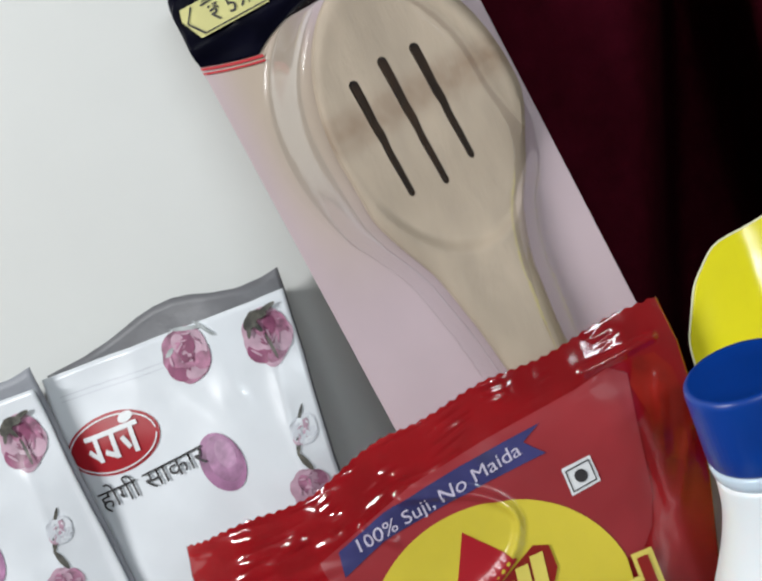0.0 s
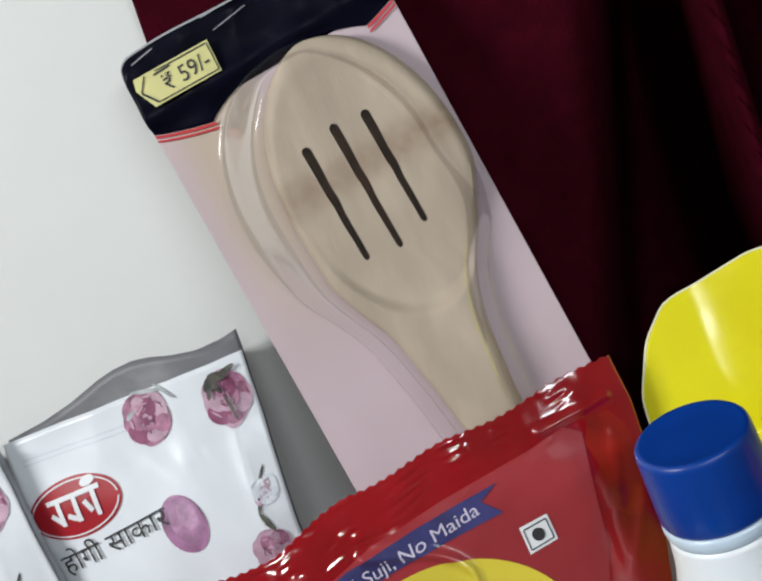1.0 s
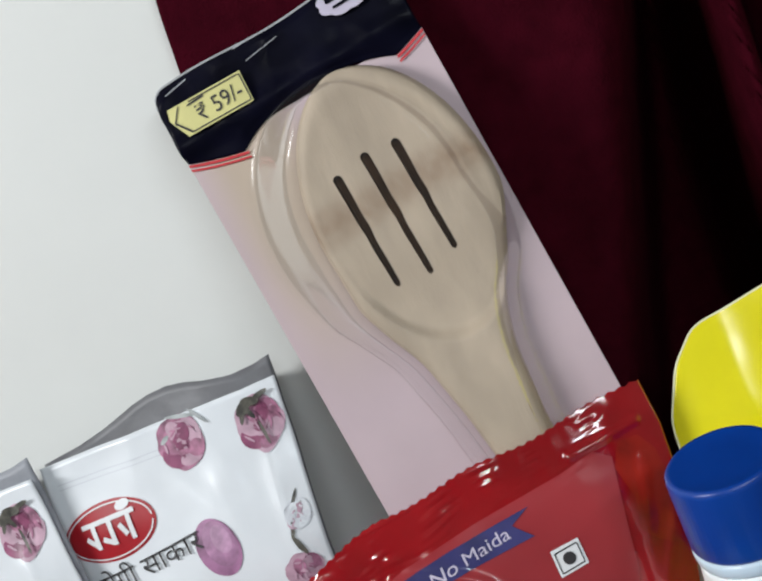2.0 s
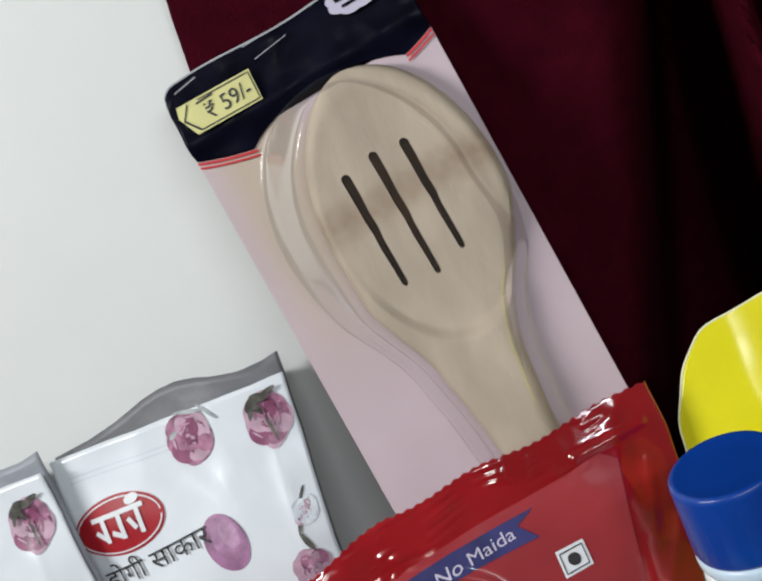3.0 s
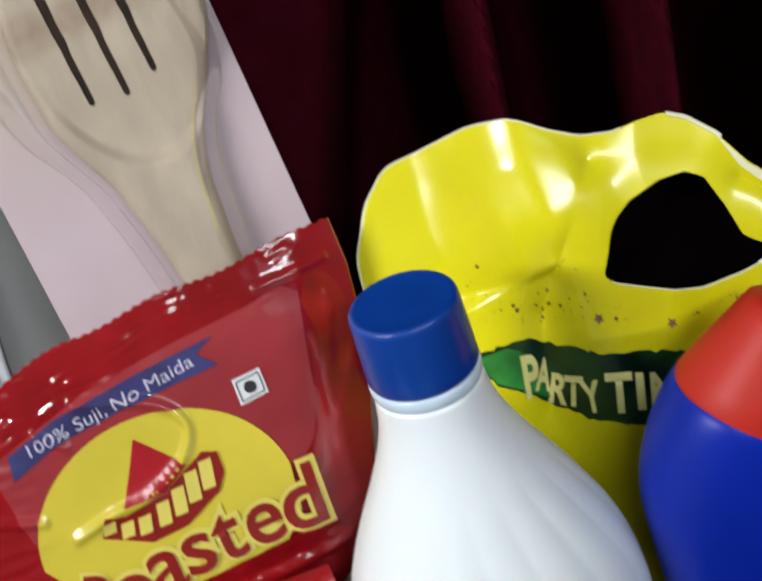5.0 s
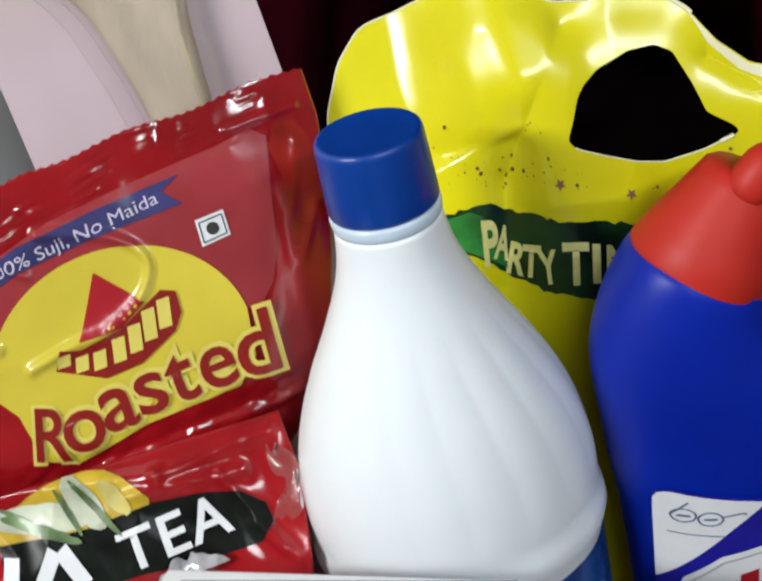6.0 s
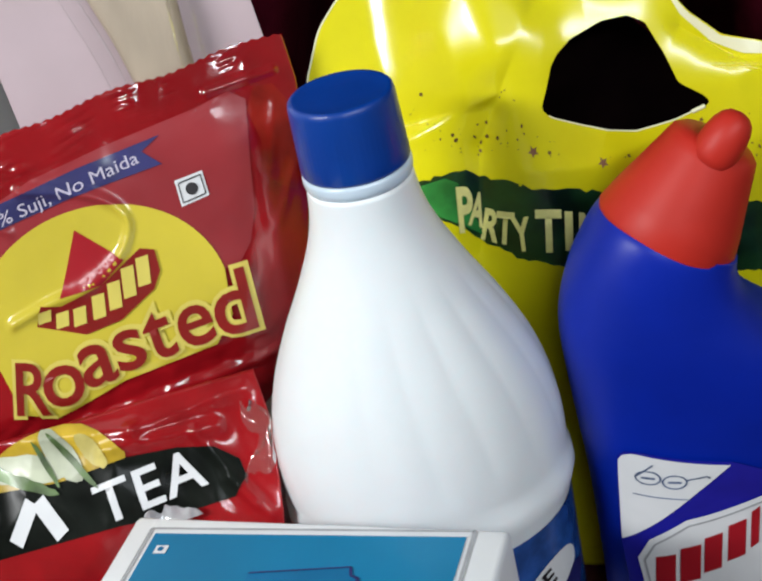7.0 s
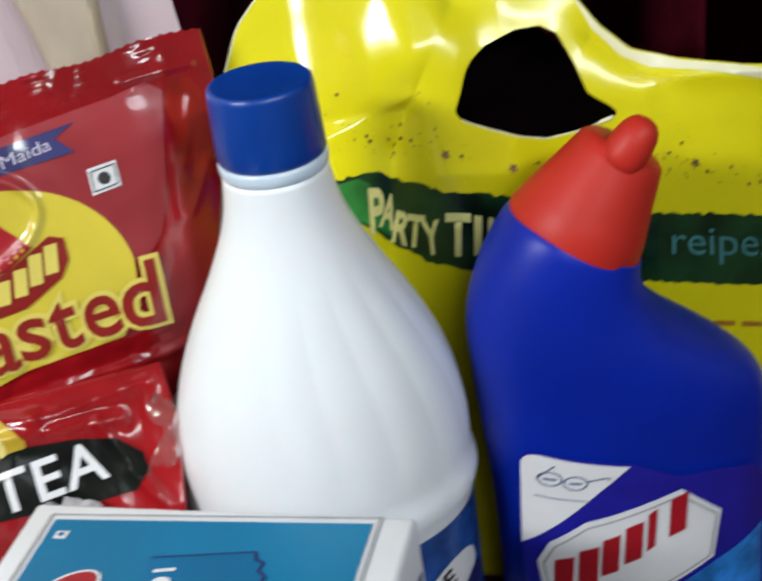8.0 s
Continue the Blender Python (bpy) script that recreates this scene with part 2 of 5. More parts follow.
def box_bm(x0, x1, y0, y1, z0, z1, bevel=0.0, segs=2):
    bm = bmesh.new()
    bmesh.ops.create_cube(bm, size=1.0)
    for v in bm.verts:
        v.co = Vector((x0 + (v.co.x + 0.5) * (x1 - x0), y0 + (v.co.y + 0.5) * (y1 - y0), z0 + (v.co.z + 0.5) * (z1 - z0)))
    if bevel:
        bmesh.ops.bevel(bm, geom=bm.edges[:], offset=bevel, segments=segs, affect="EDGES", profile=0.5)
    return bm


def grid_bm(nu, nv, f, bm=None, wrap=False):
    """A sheet of nu x nv cells through f(u, v), u and v from 0 to 1."""
    bm = bm or bmesh.new()
    cols = nu if wrap else nu + 1
    vs = [[bm.verts.new(f(i / nu, j / nv)) for i in range(cols)] for j in range(nv + 1)]
    for j in range(nv):
        for i in range(nu):
            k = (i + 1) % cols
            bm.faces.new((vs[j][i], vs[j][k], vs[j + 1][k], vs[j + 1][i]))
    return bm


def split_long(bm, most):
    bmesh.ops.triangulate(bm, faces=bm.faces[:])
    for _ in range(6):
        es = [e for e in bm.edges if e.calc_length() > most]
        if not es:
            break
        bmesh.ops.subdivide_edges(bm, edges=es, cuts=1)
        bmesh.ops.triangulate(bm, faces=[f for f in bm.faces if len(f.verts) > 3])


def poly_flat(points, bm=None):
    bm = bm or bmesh.new()
    bm.faces.new([bm.verts.new((x, y, 0)) for x, y in points])
    return bm


def oval(cx, cy, rx, ry, turn=0.0, n=40, a0=0, a1=360):
    c, s = math.cos(radians(turn)), math.sin(radians(turn))
    out = []
    for i in range(n + (a1 - a0 < 360)):
        a = radians(a0 + (a1 - a0) * i / n)
        u, v = rx * math.cos(a), ry * math.sin(a)
        out.append((cx + u * c - v * s, cy + u * s + v * c))
    return out


def bar(x0, y0, x1, y1, w):
    d = Vector((x1 - x0, y1 - y0)).normalized()
    n = Vector((-d.y, d.x)) * w / 2
    return [(x0 + n.x, y0 + n.y), (x0 - n.x, y0 - n.y), (x1 - n.x, y1 - n.y), (x1 + n.x, y1 + n.y)]


def text_flat(body, size, shear=0.0, bold=0.0, spacing=1.0, width=0.0):
    """The flat mesh of a line of writing, from (0, 0) to the right, as a bmesh; width squeezes it to that length."""
    cu = bpy.data.curves.new("writing", "FONT")
    cu.body, cu.size, cu.shear, cu.offset, cu.space_character = body, 1.0, shear, bold, spacing
    cu.resolution_u = 4
    ob = bpy.data.objects.new("writing", cu)
    scene.collection.objects.link(ob)
    me = bpy.data.meshes.new_from_object(ob.evaluated_get(bpy.context.evaluated_depsgraph_get()))
    bpy.data.objects.remove(ob)
    bpy.data.curves.remove(cu)
    bm = bmesh.new()
    bm.from_mesh(me)
    bpy.data.meshes.remove(me)
    if bm.verts:
        x0 = min(v.co.x for v in bm.verts)
        x1 = max(v.co.x for v in bm.verts)
        k = width / (x1 - x0) if width else size
        for v in bm.verts:
            v.co = Vector(((v.co.x - x0) * k, v.co.y * size, 0))
    return bm


def lay(bm, surf, off, at=(0, 0), turn=0.0, most=0.004):
    """Bends a flat bmesh onto a surface surf(u, v, off), set at the place at and turned."""
    split_long(bm, most)
    c, s = math.cos(radians(turn)), math.sin(radians(turn))
    for v in bm.verts:
        u, w = at[0] + v.co.x * c - v.co.y * s, at[1] + v.co.x * s + v.co.y * c
        v.co = surf(u, w, off)
    return bm


def printed(name, points, surf, off, material, parent, label="", most=0.004):
    return link(name, lay(poly_flat(points), surf, off, most=most), material, parent, label)


def shapes(name, outlines, surf, off, material, parent, label="", step=0.0, most=0.004):
    """Several outlines in one print; material may be a list with one entry for each outline in turn."""
    bm = bmesh.new()
    for i, pts in enumerate(outlines):
        one = lay(poly_flat(pts), surf, off + i * step, most=most)
        vs = {v: bm.verts.new(v.co) for v in one.verts}
        for f in one.faces:
            g = bm.faces.new([vs[v] for v in f.verts])
            g.material_index = i % len(material) if isinstance(material, (list, tuple)) else 0
        one.free()
    return link(name, bm, material, parent, label)


def prints(name, outlines, surf, off, material, parent, label="", most=0.004):
    """Prints of one kind, each a part of its own."""
    return [printed(name, pts, surf, off, material, parent, label, most) for pts in outlines]


def smooth(a, b, x):
    t = min(1.0, max(0.0, (x - a) / (b - a)))
    return t * t * (3 - 2 * t)


def along(table, x):
    """Smooth value at x of a table of (x, value), sorted."""
    if x <= table[0][0]:
        return table[0][1]
    for (a, p), (b, q) in zip(table, table[1:]):
        if x <= b:
            return p + (q - p) * (x - a) / (b - a)
    return table[-1][1]


def crumple(x, z, scale, seed=0.0):
    return noise.noise((x * scale + seed, z * scale - seed, seed * 0.37))


def crease(x, z, scale, seed=0.0):
    """Sharp folds, as in pulled plastic film."""
    return 1 - abs(noise.noise((x * scale + seed, z * scale * 0.6 + seed, 3.1 + seed))) * 2.2


# ---- room ----
def plain(name, x0, x1, y0, y1, z0, z1, material, label, category):
    ob = link(name, box_bm(x0, x1, y0, y1, z0, z1), material, smooth=False)
    return tagged(ob, label, category, kind="structure")


plain("wall_north", -2.0, -0.035, 0.137, 0.31, -0.78, 2.2, M_WALL, "smooth white painted wall behind the goods", "wall")
# recess is made up: it leaves depth for the folds to fall into shade
plain("wall_recess", -0.034, 2.0, 0.40, 0.52, -0.78, 2.2, M_ROOM, "unseen recess wall, set back so the curtain folds run deep", "wall")
plain("wall_south", -2.0, 2.0, -2.7, -2.58, -0.78, 2.2, M_ROOM, "plain painted wall of the room", "wall")
plain("wall_west", -2.12, -2.0, -2.7, 0.52, -0.78, 2.2, M_ROOM, "plain painted wall of the room", "wall")
plain("wall_east", 2.0, 2.12, -2.7, 0.52, -0.78, 2.2, M_ROOM, "plain painted wall of the room", "wall")
plain("floor", -2.12, 2.12, -2.7, 0.52, -0.9, -0.78, M_ROOM, "plain room floor", "floor")
plain("ceiling", -2.12, 2.12, -2.7, 0.52, 2.2, 2.32, M_WALL, "plain white ceiling", "ceiling")
plain("table_top", -0.8, 0.8, -0.45, 0.1345, -0.779, 0.0, M_TABLE, "table draped in maroon cloth", "table")


# ---- maroon curtain ----
def build_curtain():
    ob = thing("curtain", "dark maroon cloth curtain hanging in deep folds", "curtain")

    def left_edge(z):
        return along([(0.0, -0.050), (0.25, -0.070), (0.36, -0.096), (0.405, -0.1255), (0.43, -0.1215), (0.47, -0.113), (0.9, -0.07)], z)

    def f(u, v):
        z = 0.002 + v * 0.9
        x = left_edge(z) + u * (0.75 - left_edge(z))
        # a broad pleat beside the wall that narrows downwards, then slender pleats with deep hollows between
        edge = -0.004 + 0.34 * (z - 0.245) + 0.003 * noise.noise((z * 9, 2.2, 4.4))
        front = smooth(edge + 0.030, edge - 0.014, x)
        q = x - 0.0600 + 0.002 * noise.noise((x * 9, z * 6, 4.4)) - 0.05 * (z - 0.27)
        n = max(0, round(q / 0.0690))
        d = q - n * 0.0690
        front = max(front, math.exp(-(d / (0.0125 if d < 0 else 0.0165)) ** 2))
        w = 0.160 * (1 - front)
        w += 0.0015 * noise.noise((x * 22, z * 5, 0.3)) + 0.0006 * noise.noise((x * 90, z * 40, 1.7))
        return Vector((x, 0.1315 + w, z))
    body = grid_bm(520, 80, f)
    drape = link("drape", body, M_CLOTH, ob)
    mod = drape.modifiers.new("thick", "SOLIDIFY")
    mod.thickness = 0.002
    return ob


build_curtain()


# ---- wooden spoon in its pack ----
PACK_X, PACK_S, PACK_TURN = -0.0849, 0.0672, 5.6


def pack_at(a, b, off=0.0):
    c, s = math.cos(radians(PACK_TURN)), math.sin(radians(PACK_TURN))
    x, w = PACK_X + a * c - b * s, PACK_S + a * s + b * c
    k = 1.0308
    return Vector((x, 0.100 + 0.25 * w / k - off / k, 0.32 + w / k + 0.25 * off / k))


def build_spoon_pack():
    ob = thing("spoon_pack", "slotted wooden spoon in a clear blister on a pink card", "kitchen utensil")
    half, top, low = 0.0482, 0.0277, -0.385

    def sheet(b0, b1, off, thick, r=0.0):
        pts = [(-half, b0), (half, b0), (half, b1 - r), *[(half - r + r * math.cos(radians(a)), b1 - r + r * math.sin(radians(a))) for a in range(0, 91, 15) if r],
               *[(-half + r + r * math.cos(radians(a)), b1 - r + r * math.sin(radians(a))) for a in range(90, 181, 15) if r], (-half, b1 - r)]
        clean = []
        for p in pts:
            if not clean or (Vector(p) - Vector(clean[-1])).length > 1e-6:
                clean.append(p)
        bm = poly_flat(clean)
        ext = bmesh.ops.extrude_face_region(bm, geom=bm.faces[:])
        for v in [g for g in ext["geom"] if isinstance(g, bmesh.types.BMVert)]:
            v.co.z = thick
        bmesh.ops.recalc_face_normals(bm, faces=bm.faces[:])
        for v in bm.verts:
            v.co = pack_at(v.co.x, v.co.y, off + v.co.z)
        return bm
    link("card", sheet(low, 0.0, 0.0, 0.0012), M_CARD, ob, "pale pink printed card", smooth=False)

    def dip(a):
        """How far the printed header sags below its ends."""
        return 0.0088 * (1 - (a / half) ** 2)

    def head_low(a):
        arch = -0.0164 + 0.0188 * math.sqrt(max(0.0, 1 - ((a - 0.006) / 0.0400) ** 2))
        return max(-dip(a), arch) if abs(a - 0.006) < 0.040 else -dip(a)

    def head_top(a):
        r = 0.006
        edge = max(0.0, abs(a) - (half - r)) / r
        return top + 0.0008 * math.sin((a / half + 1) * 4.5) - (1 - math.sqrt(max(0.0, 1 - edge * edge))) * r

    def head(u, v):
        a = -half + 2 * half * u
        b = head_low(a) + (head_top(a) - head_low(a)) * v
        puff = 0.0010 * crumple(a, b, 60, 2.0) + 0.0011 * crease(a, b, 42, 5.0) + 0.0012 * math.exp(-((b - 0.006) / 0.004) ** 2)
        return pack_at(a, b, 0.0020 + puff * smooth(0.0, 0.15, v) * smooth(1.0, 0.85, v))
    h = link("header", grid_bm(110, 34, head), M_NAVY, ob, "dark navy glossy header strip")
    h.modifiers.new("thick", "SOLIDIFY").thickness = 0.0010
    link("header_edge", grid_bm(90, 1, lambda u, v: pack_at(-half + 2 * half * u, head_top(-half + 2 * half * u) - 0.0005 + 0.0007 * v, 0.0028)), M_GREYLINE, ob, "pale worn cut edge")

    def flat(a, b, off):
        return pack_at(a * 1.055, b * 1.055, off)
    for a0, a1 in ((-half, -0.0262), (0.0362, half)):
        for d0, d1 in ((0.0004, 0.0014), (0.0022, 0.0030)):
            link("stripe", grid_bm(14, 1, lambda u, v: pack_at(a0 + (a1 - a0) * u, -dip(a0 + (a1 - a0) * u) - d0 - (d1 - d0) * v, 0.0022)), M_REDLINE, ob, "red double line under the header")
    tag = printed("price_tag", [(-0.0430, 0.0150), (-0.0395, 0.0075), (-0.0140, 0.0070), (-0.0135, 0.0180), (-0.0420, 0.0188)], flat, 0.0052, M_TAG, ob, "yellow price sticker")
    shapes("tag_border", [bar(-0.0145, 0.0078, -0.0142, 0.0172, 0.0004), bar(-0.0375, 0.0083, -0.0145, 0.0078, 0.0004), bar(-0.0145, 0.0172, -0.0340, 0.0178, 0.0004),
                          bar(-0.0375, 0.0083, -0.0415, 0.0135, 0.0007), bar(-0.0415, 0.0135, -0.0380, 0.0180, 0.0005), bar(-0.0350, 0.0168, -0.0285, 0.0170, 0.0006)],
           flat, 0.0056, M_INK, tag)
    link("tag_price", lay(text_flat("\u20b9 59/-", 0.0078, width=0.0170), flat, 0.0056, at=(-0.0330, 0.0098), turn=1.0), M_INK, tag)
    edge = []
    for i in range(64):
        a = 2 * math.pi * i / 64
        r = 1 + 0.10 * abs(math.sin(a * 4))
        edge.append((0.0290 + 0.0092 * r * math.cos(a), 0.0215 + 0.0050 * r * math.sin(a)))
    for a0, b0, a1, b1, w in ((-0.0400, 0.0232, -0.0310, 0.0246, 0.0004), (-0.0120, 0.0250, 0.0000, 0.0252, 0.0003), (-0.0100, 0.0195, 0.0030, 0.0212, 0.0003)):
        printed("scuff", bar(a0, b0, a1, b1, w), flat, 0.0052, M_GREYLINE, ob, most=0.002)
    badge = printed("badge", edge, flat, 0.0052, M_LILAC, ob, "scalloped pale badge")
    prints("badge_bar", [bar(0.0225, 0.0225, 0.0350, 0.0225, 0.0018), bar(0.0240, 0.0196, 0.0335, 0.0196, 0.0009)], flat, 0.0058, M_NAVY, badge)

    # the spoon: widths and centres down its length
    right = [(-0.002, 0.0225), (-0.0041, 0.0272), (-0.0172, 0.0385), (-0.0337, 0.0440), (-0.0521, 0.0452), (-0.0723, 0.0414), (-0.083, 0.0368), (-0.0911, 0.0312), (-0.1008, 0.0274), (-0.111, 0.0247), (-0.135, 0.0222), (-0.2, 0.020), (-0.34, 0.0195)]
    left = [(0.0, 0.0150), (-0.0012, 0.0115), (-0.0055, 0.0010), (-0.0155, -0.0100), (-0.0272, -0.0165), (-0.0428, -0.0200), (-0.0618, -0.0205), (-0.0764, -0.0185), (-0.0888, -0.0140), (-0.102, -0.0080), (-0.1259, -0.0030), (-0.15, 0.000), (-0.2, 0.001), (-0.34, 0.0015)]

    def side(table, b):
        reach = 0.0035 * smooth(-0.002, -0.02, b) + 0.0002
        return sum(along([(-x, w) for x, w in table], -b + reach * d) for d in (-1, -0.5, 0, 0.5, 1)) / 5

    def half_width(b):
        round_head = 0.0335 * math.sqrt(max(0.0, 1 - ((b + 0.0515) / 0.0528) ** 2))
        k = smooth(-0.056, -0.078, b)
        return round_head * (1 - k) + 0.5 * (side(right, b) - side(left, b)) * k

    def mid(b):
        k = smooth(-0.056, -0.078, b)
        return 0.0142 * (1 - k) + 0.5 * (side(right, b) + side(left, b)) * k
    rows = [0.0015 - 0.0003] + [0.0012 - 0.0515 * (1 - math.cos(radians(90 * i / 16))) for i in range(1, 17)] + [-0.0503 - 0.0015 * i for i in range(1, 67)] + [-0.16, -0.20, -0.26, -0.325, -0.33]
    bm = bmesh.new()
    rings = []
    n = 56
    for j, b in enumerate(rows):
        w = max(half_width(b), 0.0012)
        thick = 0.0075 + 0.003 * smooth(-0.09, -0.13, b)
        ring = []
        for i in range(n + 1):
            s = -1 + 2 * i / n
            e = math.sqrt(max(0.0, 1 - abs(s) ** 6))
            a = mid(b) + s * w
            round_in = ((a - 0.0142) / 0.0310) ** 2 + ((b + 0.0530) / 0.0475) ** 2
            dip = (0.0006 + 0.0022 * smooth(-0.060, -0.085, b)) * smooth(1.02, 0.84, round_in) + 0.0026 * max(0.0, 1 - round_in)
            ring.append(bm.verts.new(pack_at(a, b, 0.0050 + thick * (0.35 + 0.65 * e) - dip)))
        for i in range(n - 1, 0, -1):
            s = -1 + 2 * i / n
            ring.append(bm.verts.new(pack_at(mid(b) + s * w, b, 0.0052)))
        rings.append(ring)
    for r0, r1 in zip(rings, rings[1:]):
        for i in range(len(r0)):
            k = (i + 1) % len(r0)
            bm.faces.new((r0[i], r0[k], r1[k], r1[i]))
    bm.faces.new(rings[0])
    bm.faces.new(list(reversed(rings[-1])))
    bmesh.ops.recalc_face_normals(bm, faces=bm.faces[:])
    spoon = link("spoon", bm, [M_WOOD, M_SLOTSHADE], ob, "pale unvarnished wooden spoon with three slots")
    # slots end on a closed floor in the painted shade colour
    cut = bmesh.new()
    for a, b0, b1 in ((-0.0018, -0.0300, -0.0740), (0.0104, -0.0276, -0.0756), (0.0221, -0.0286, -0.0718)):
        pts = oval(a, b0 - 0.0018, 0.0017, 0.0018, n=10, a0=0, a1=180)
        ends = oval(a + 0.0004, b1 + 0.0016, 0.0011, 0.0016, n=10, a0=180, a1=360)
        flank = [(0.2, 0.0), (0.4, -0.00015), (0.52, 0.00015), (0.66, -0.0001), (0.85, 0.00005)]
        pts += [(pts[-1][0] * (1 - t) + ends[0][0] * t + d, pts[-1][1] * (1 - t) + ends[0][1] * t) for t, d in flank] + ends
        last, first = ends[-1], pts[0]
        pts += [(last[0] * (1 - t) + first[0] * t + d * 1.4, last[1] * (1 - t) + first[1] * t) for t, d in flank]
        lo = [cut.verts.new(pack_at(x, y, 0.0062)) for x, y in pts]
        hi = [cut.verts.new(pack_at(x, y, 0.02)) for x, y in pts]
        cut.faces.new(lo), cut.faces.new(list(reversed(hi)))
        for i in range(len(pts)):
            k = (i + 1) % len(pts)
            cut.faces.new((lo[i], hi[i], hi[k], lo[k]))
    bmesh.ops.recalc_face_normals(cut, faces=cut.faces[:])
    tool = link("slot_tool", cut, [M_WOOD, M_SLOTSHADE])
    for p in tool.data.polygons:
        p.material_index = 1
    mod = spoon.modifiers.new("slots", "BOOLEAN")
    mod.operation, mod.object, mod.solver = "DIFFERENCE", tool, "EXACT"
    done = bpy.data.meshes.new_from_object(spoon.evaluated_get(bpy.context.evaluated_depsgraph_get()))
    spoon.modifiers.clear()
    spoon.data = done
    bpy.data.objects.remove(tool)
    done.set_sharp_from_angle(angle=radians(35))
    spoon.modifiers.new("clean", "WEIGHTED_NORMAL").keep_sharp = True

    # clear blister, a raised shell that follows the spoon
    def shell(u, v):
        b = 0.0050 - 0.34 * v ** 1.6
        if b > -0.046:
            w = 0.0435 * math.sqrt(max(0.0004, 1 - ((b + 0.046) / 0.0512) ** 2))
            c = 0.0030
        else:
            k = smooth(-0.046, -0.095, b)
            w = 0.0435 * (1 - k) + (half_width(b) + 0.0085) * k
            c = 0.0030 * (1 - k) + (mid(b) - 0.0025) * k
        s = -1 + 2 * u
        edge = (1 - abs(s)) * w
        slope = 0.012 if s > 0 else 0.023 - 0.012 * smooth(-0.046, -0.095, b)
        t = min(1.0, edge / slope)
        wall = smooth(0.0, 1.0, t) * smooth(0.0052, -0.0030, b)
        h = 0.0018 + 0.0150 * wall + 0.0004 * crumple(s * w, b, 45, 8.0) * wall
        return pack_at(max(-0.046, min(0.0474, c + s * w)), b, h)
    link("blister", grid_bm(150, 200, shell), M_FILM, ob, "clear plastic blister")


build_spoon_pack()


# ---- white sachets ----
def build_sachet(x0, x1, z_left, z_right, y0, seed, dx, foil):
    ob = thing("sachet", "white paper sachet printed with pink roses and a red oval", "sachet", group="sachets")
    k = math.sqrt(1.09)

    def surf(x, z, off):
        u = (x - x0) / (x1 - x0)
        puff = 0.007 * (max(0.0, 1 - abs(2 * u - 1) ** 3)) * smooth(0.0, 0.06, z_left - z) - 0.002
        puff += 0.0012 * math.exp(-abs(x - x1 + 0.0130 - 0.05 * (z - 0.28)) / 0.0022) * smooth(0.300, 0.285, z) + 0.0010 * crease(x, z, 24, seed)
        puff += 0.0007 * crease(x + 0.5 * z, z, 55, seed + 7) * smooth(0.2, 0.8, u) + 0.0014 * crumple(x, z, 38, seed) + 0.0003 * crumple(x, z, 90, seed + 3)
        x, z = 1.0676 * x - 0.0005, 1.0676 * z - 0.0311 * smooth(0.0, 0.1, z)
        base = y0 + 0.3 * (max(z, 0.16) - 0.3)
        y, z = base - puff - off / k, z + 0.3 * off / k
        far = 0.058
        return Vector((x + far * (x - 0.008), y + far * (y + 0.339), z + far * (z - 0.458) * smooth(0.0, 0.12, z)))

    def body(u, v):
        x = x0 + (x1 - x0) * u + dx * v
        top = z_left + (z_right - z_left) * u
        return surf(x, top * (1 - v) + 0.002 * v, 0.0)
    front = link("front", grid_bm(64, 170, body), M_SACHET, ob)
    front.modifiers.new("thick", "SOLIDIFY").thickness = 0.0006

    def back(u, v):
        x = x0 + (x1 - x0) * u
        rise = along([(0, 0.0005), (0.15, 0.0020), (0.27, 0.0042), (0.42, 0.0082), (0.50, 0.0095), (0.58, 0.0098), (0.66, 0.0088), (0.75, 0.0070), (0.85, 0.0055), (0.93, 0.0056), (1, 0.0070)], u)
        top = z_left + (z_right - z_left) * u + rise
        z = top * (1 - v) + 0.002 * v
        return surf(x + dx * v, z, -0.005 - 0.003 * math.sin(u * 6))
    rear = link("rear", grid_bm(50, 120, back), foil, ob, "grey foil back sheet with a wavy seal")
    rear.modifiers.new("thick", "SOLIDIFY").thickness = 0.0006

    def rose(cx, cz, r, sd):
        """A rose head: a rounded mass narrowing downwards, broad overlapping petals, then fine curled rims."""
        rng = random.Random(sd)
        outs = [[(cx + r * (0.95 + 0.05 * math.sin(a * 5 + sd)) * math.cos(a) * (1 - 0.22 * max(0.0, -math.sin(a))), cz + r * (1 + 0.05 * math.sin(a * 4 + sd)) * math.sin(a)) for a in [2 * math.pi * i / 36 for i in range(36)]]]
        for px, pz, rx, rz, turn in ((0.36, 0.12, 0.50, 0.66, -18), (-0.50, -0.42, 0.46, 0.34, -35), (-0.42, 0.22, 0.44, 0.58, 22), (0.16, -0.60, 0.46, 0.26, 14), (-0.10, -0.05, 0.10, 0.52, 8), (0.50, -0.34, 0.36, 0.30, 30),
                                     (-0.12, 0.42, 0.30, 0.40, 10), (0.22, 0.34, 0.24, 0.34, -14), (0.02, -0.36, 0.34, 0.10, -12)):
            outs.append(oval(cx + r * px, cz + r * pz, r * rx, r * rz, turn + rng.uniform(-8, 8), 18))
        for i in range(14):
            ring, a = rng.uniform(0.1, 0.75), rng.uniform(0, 360)
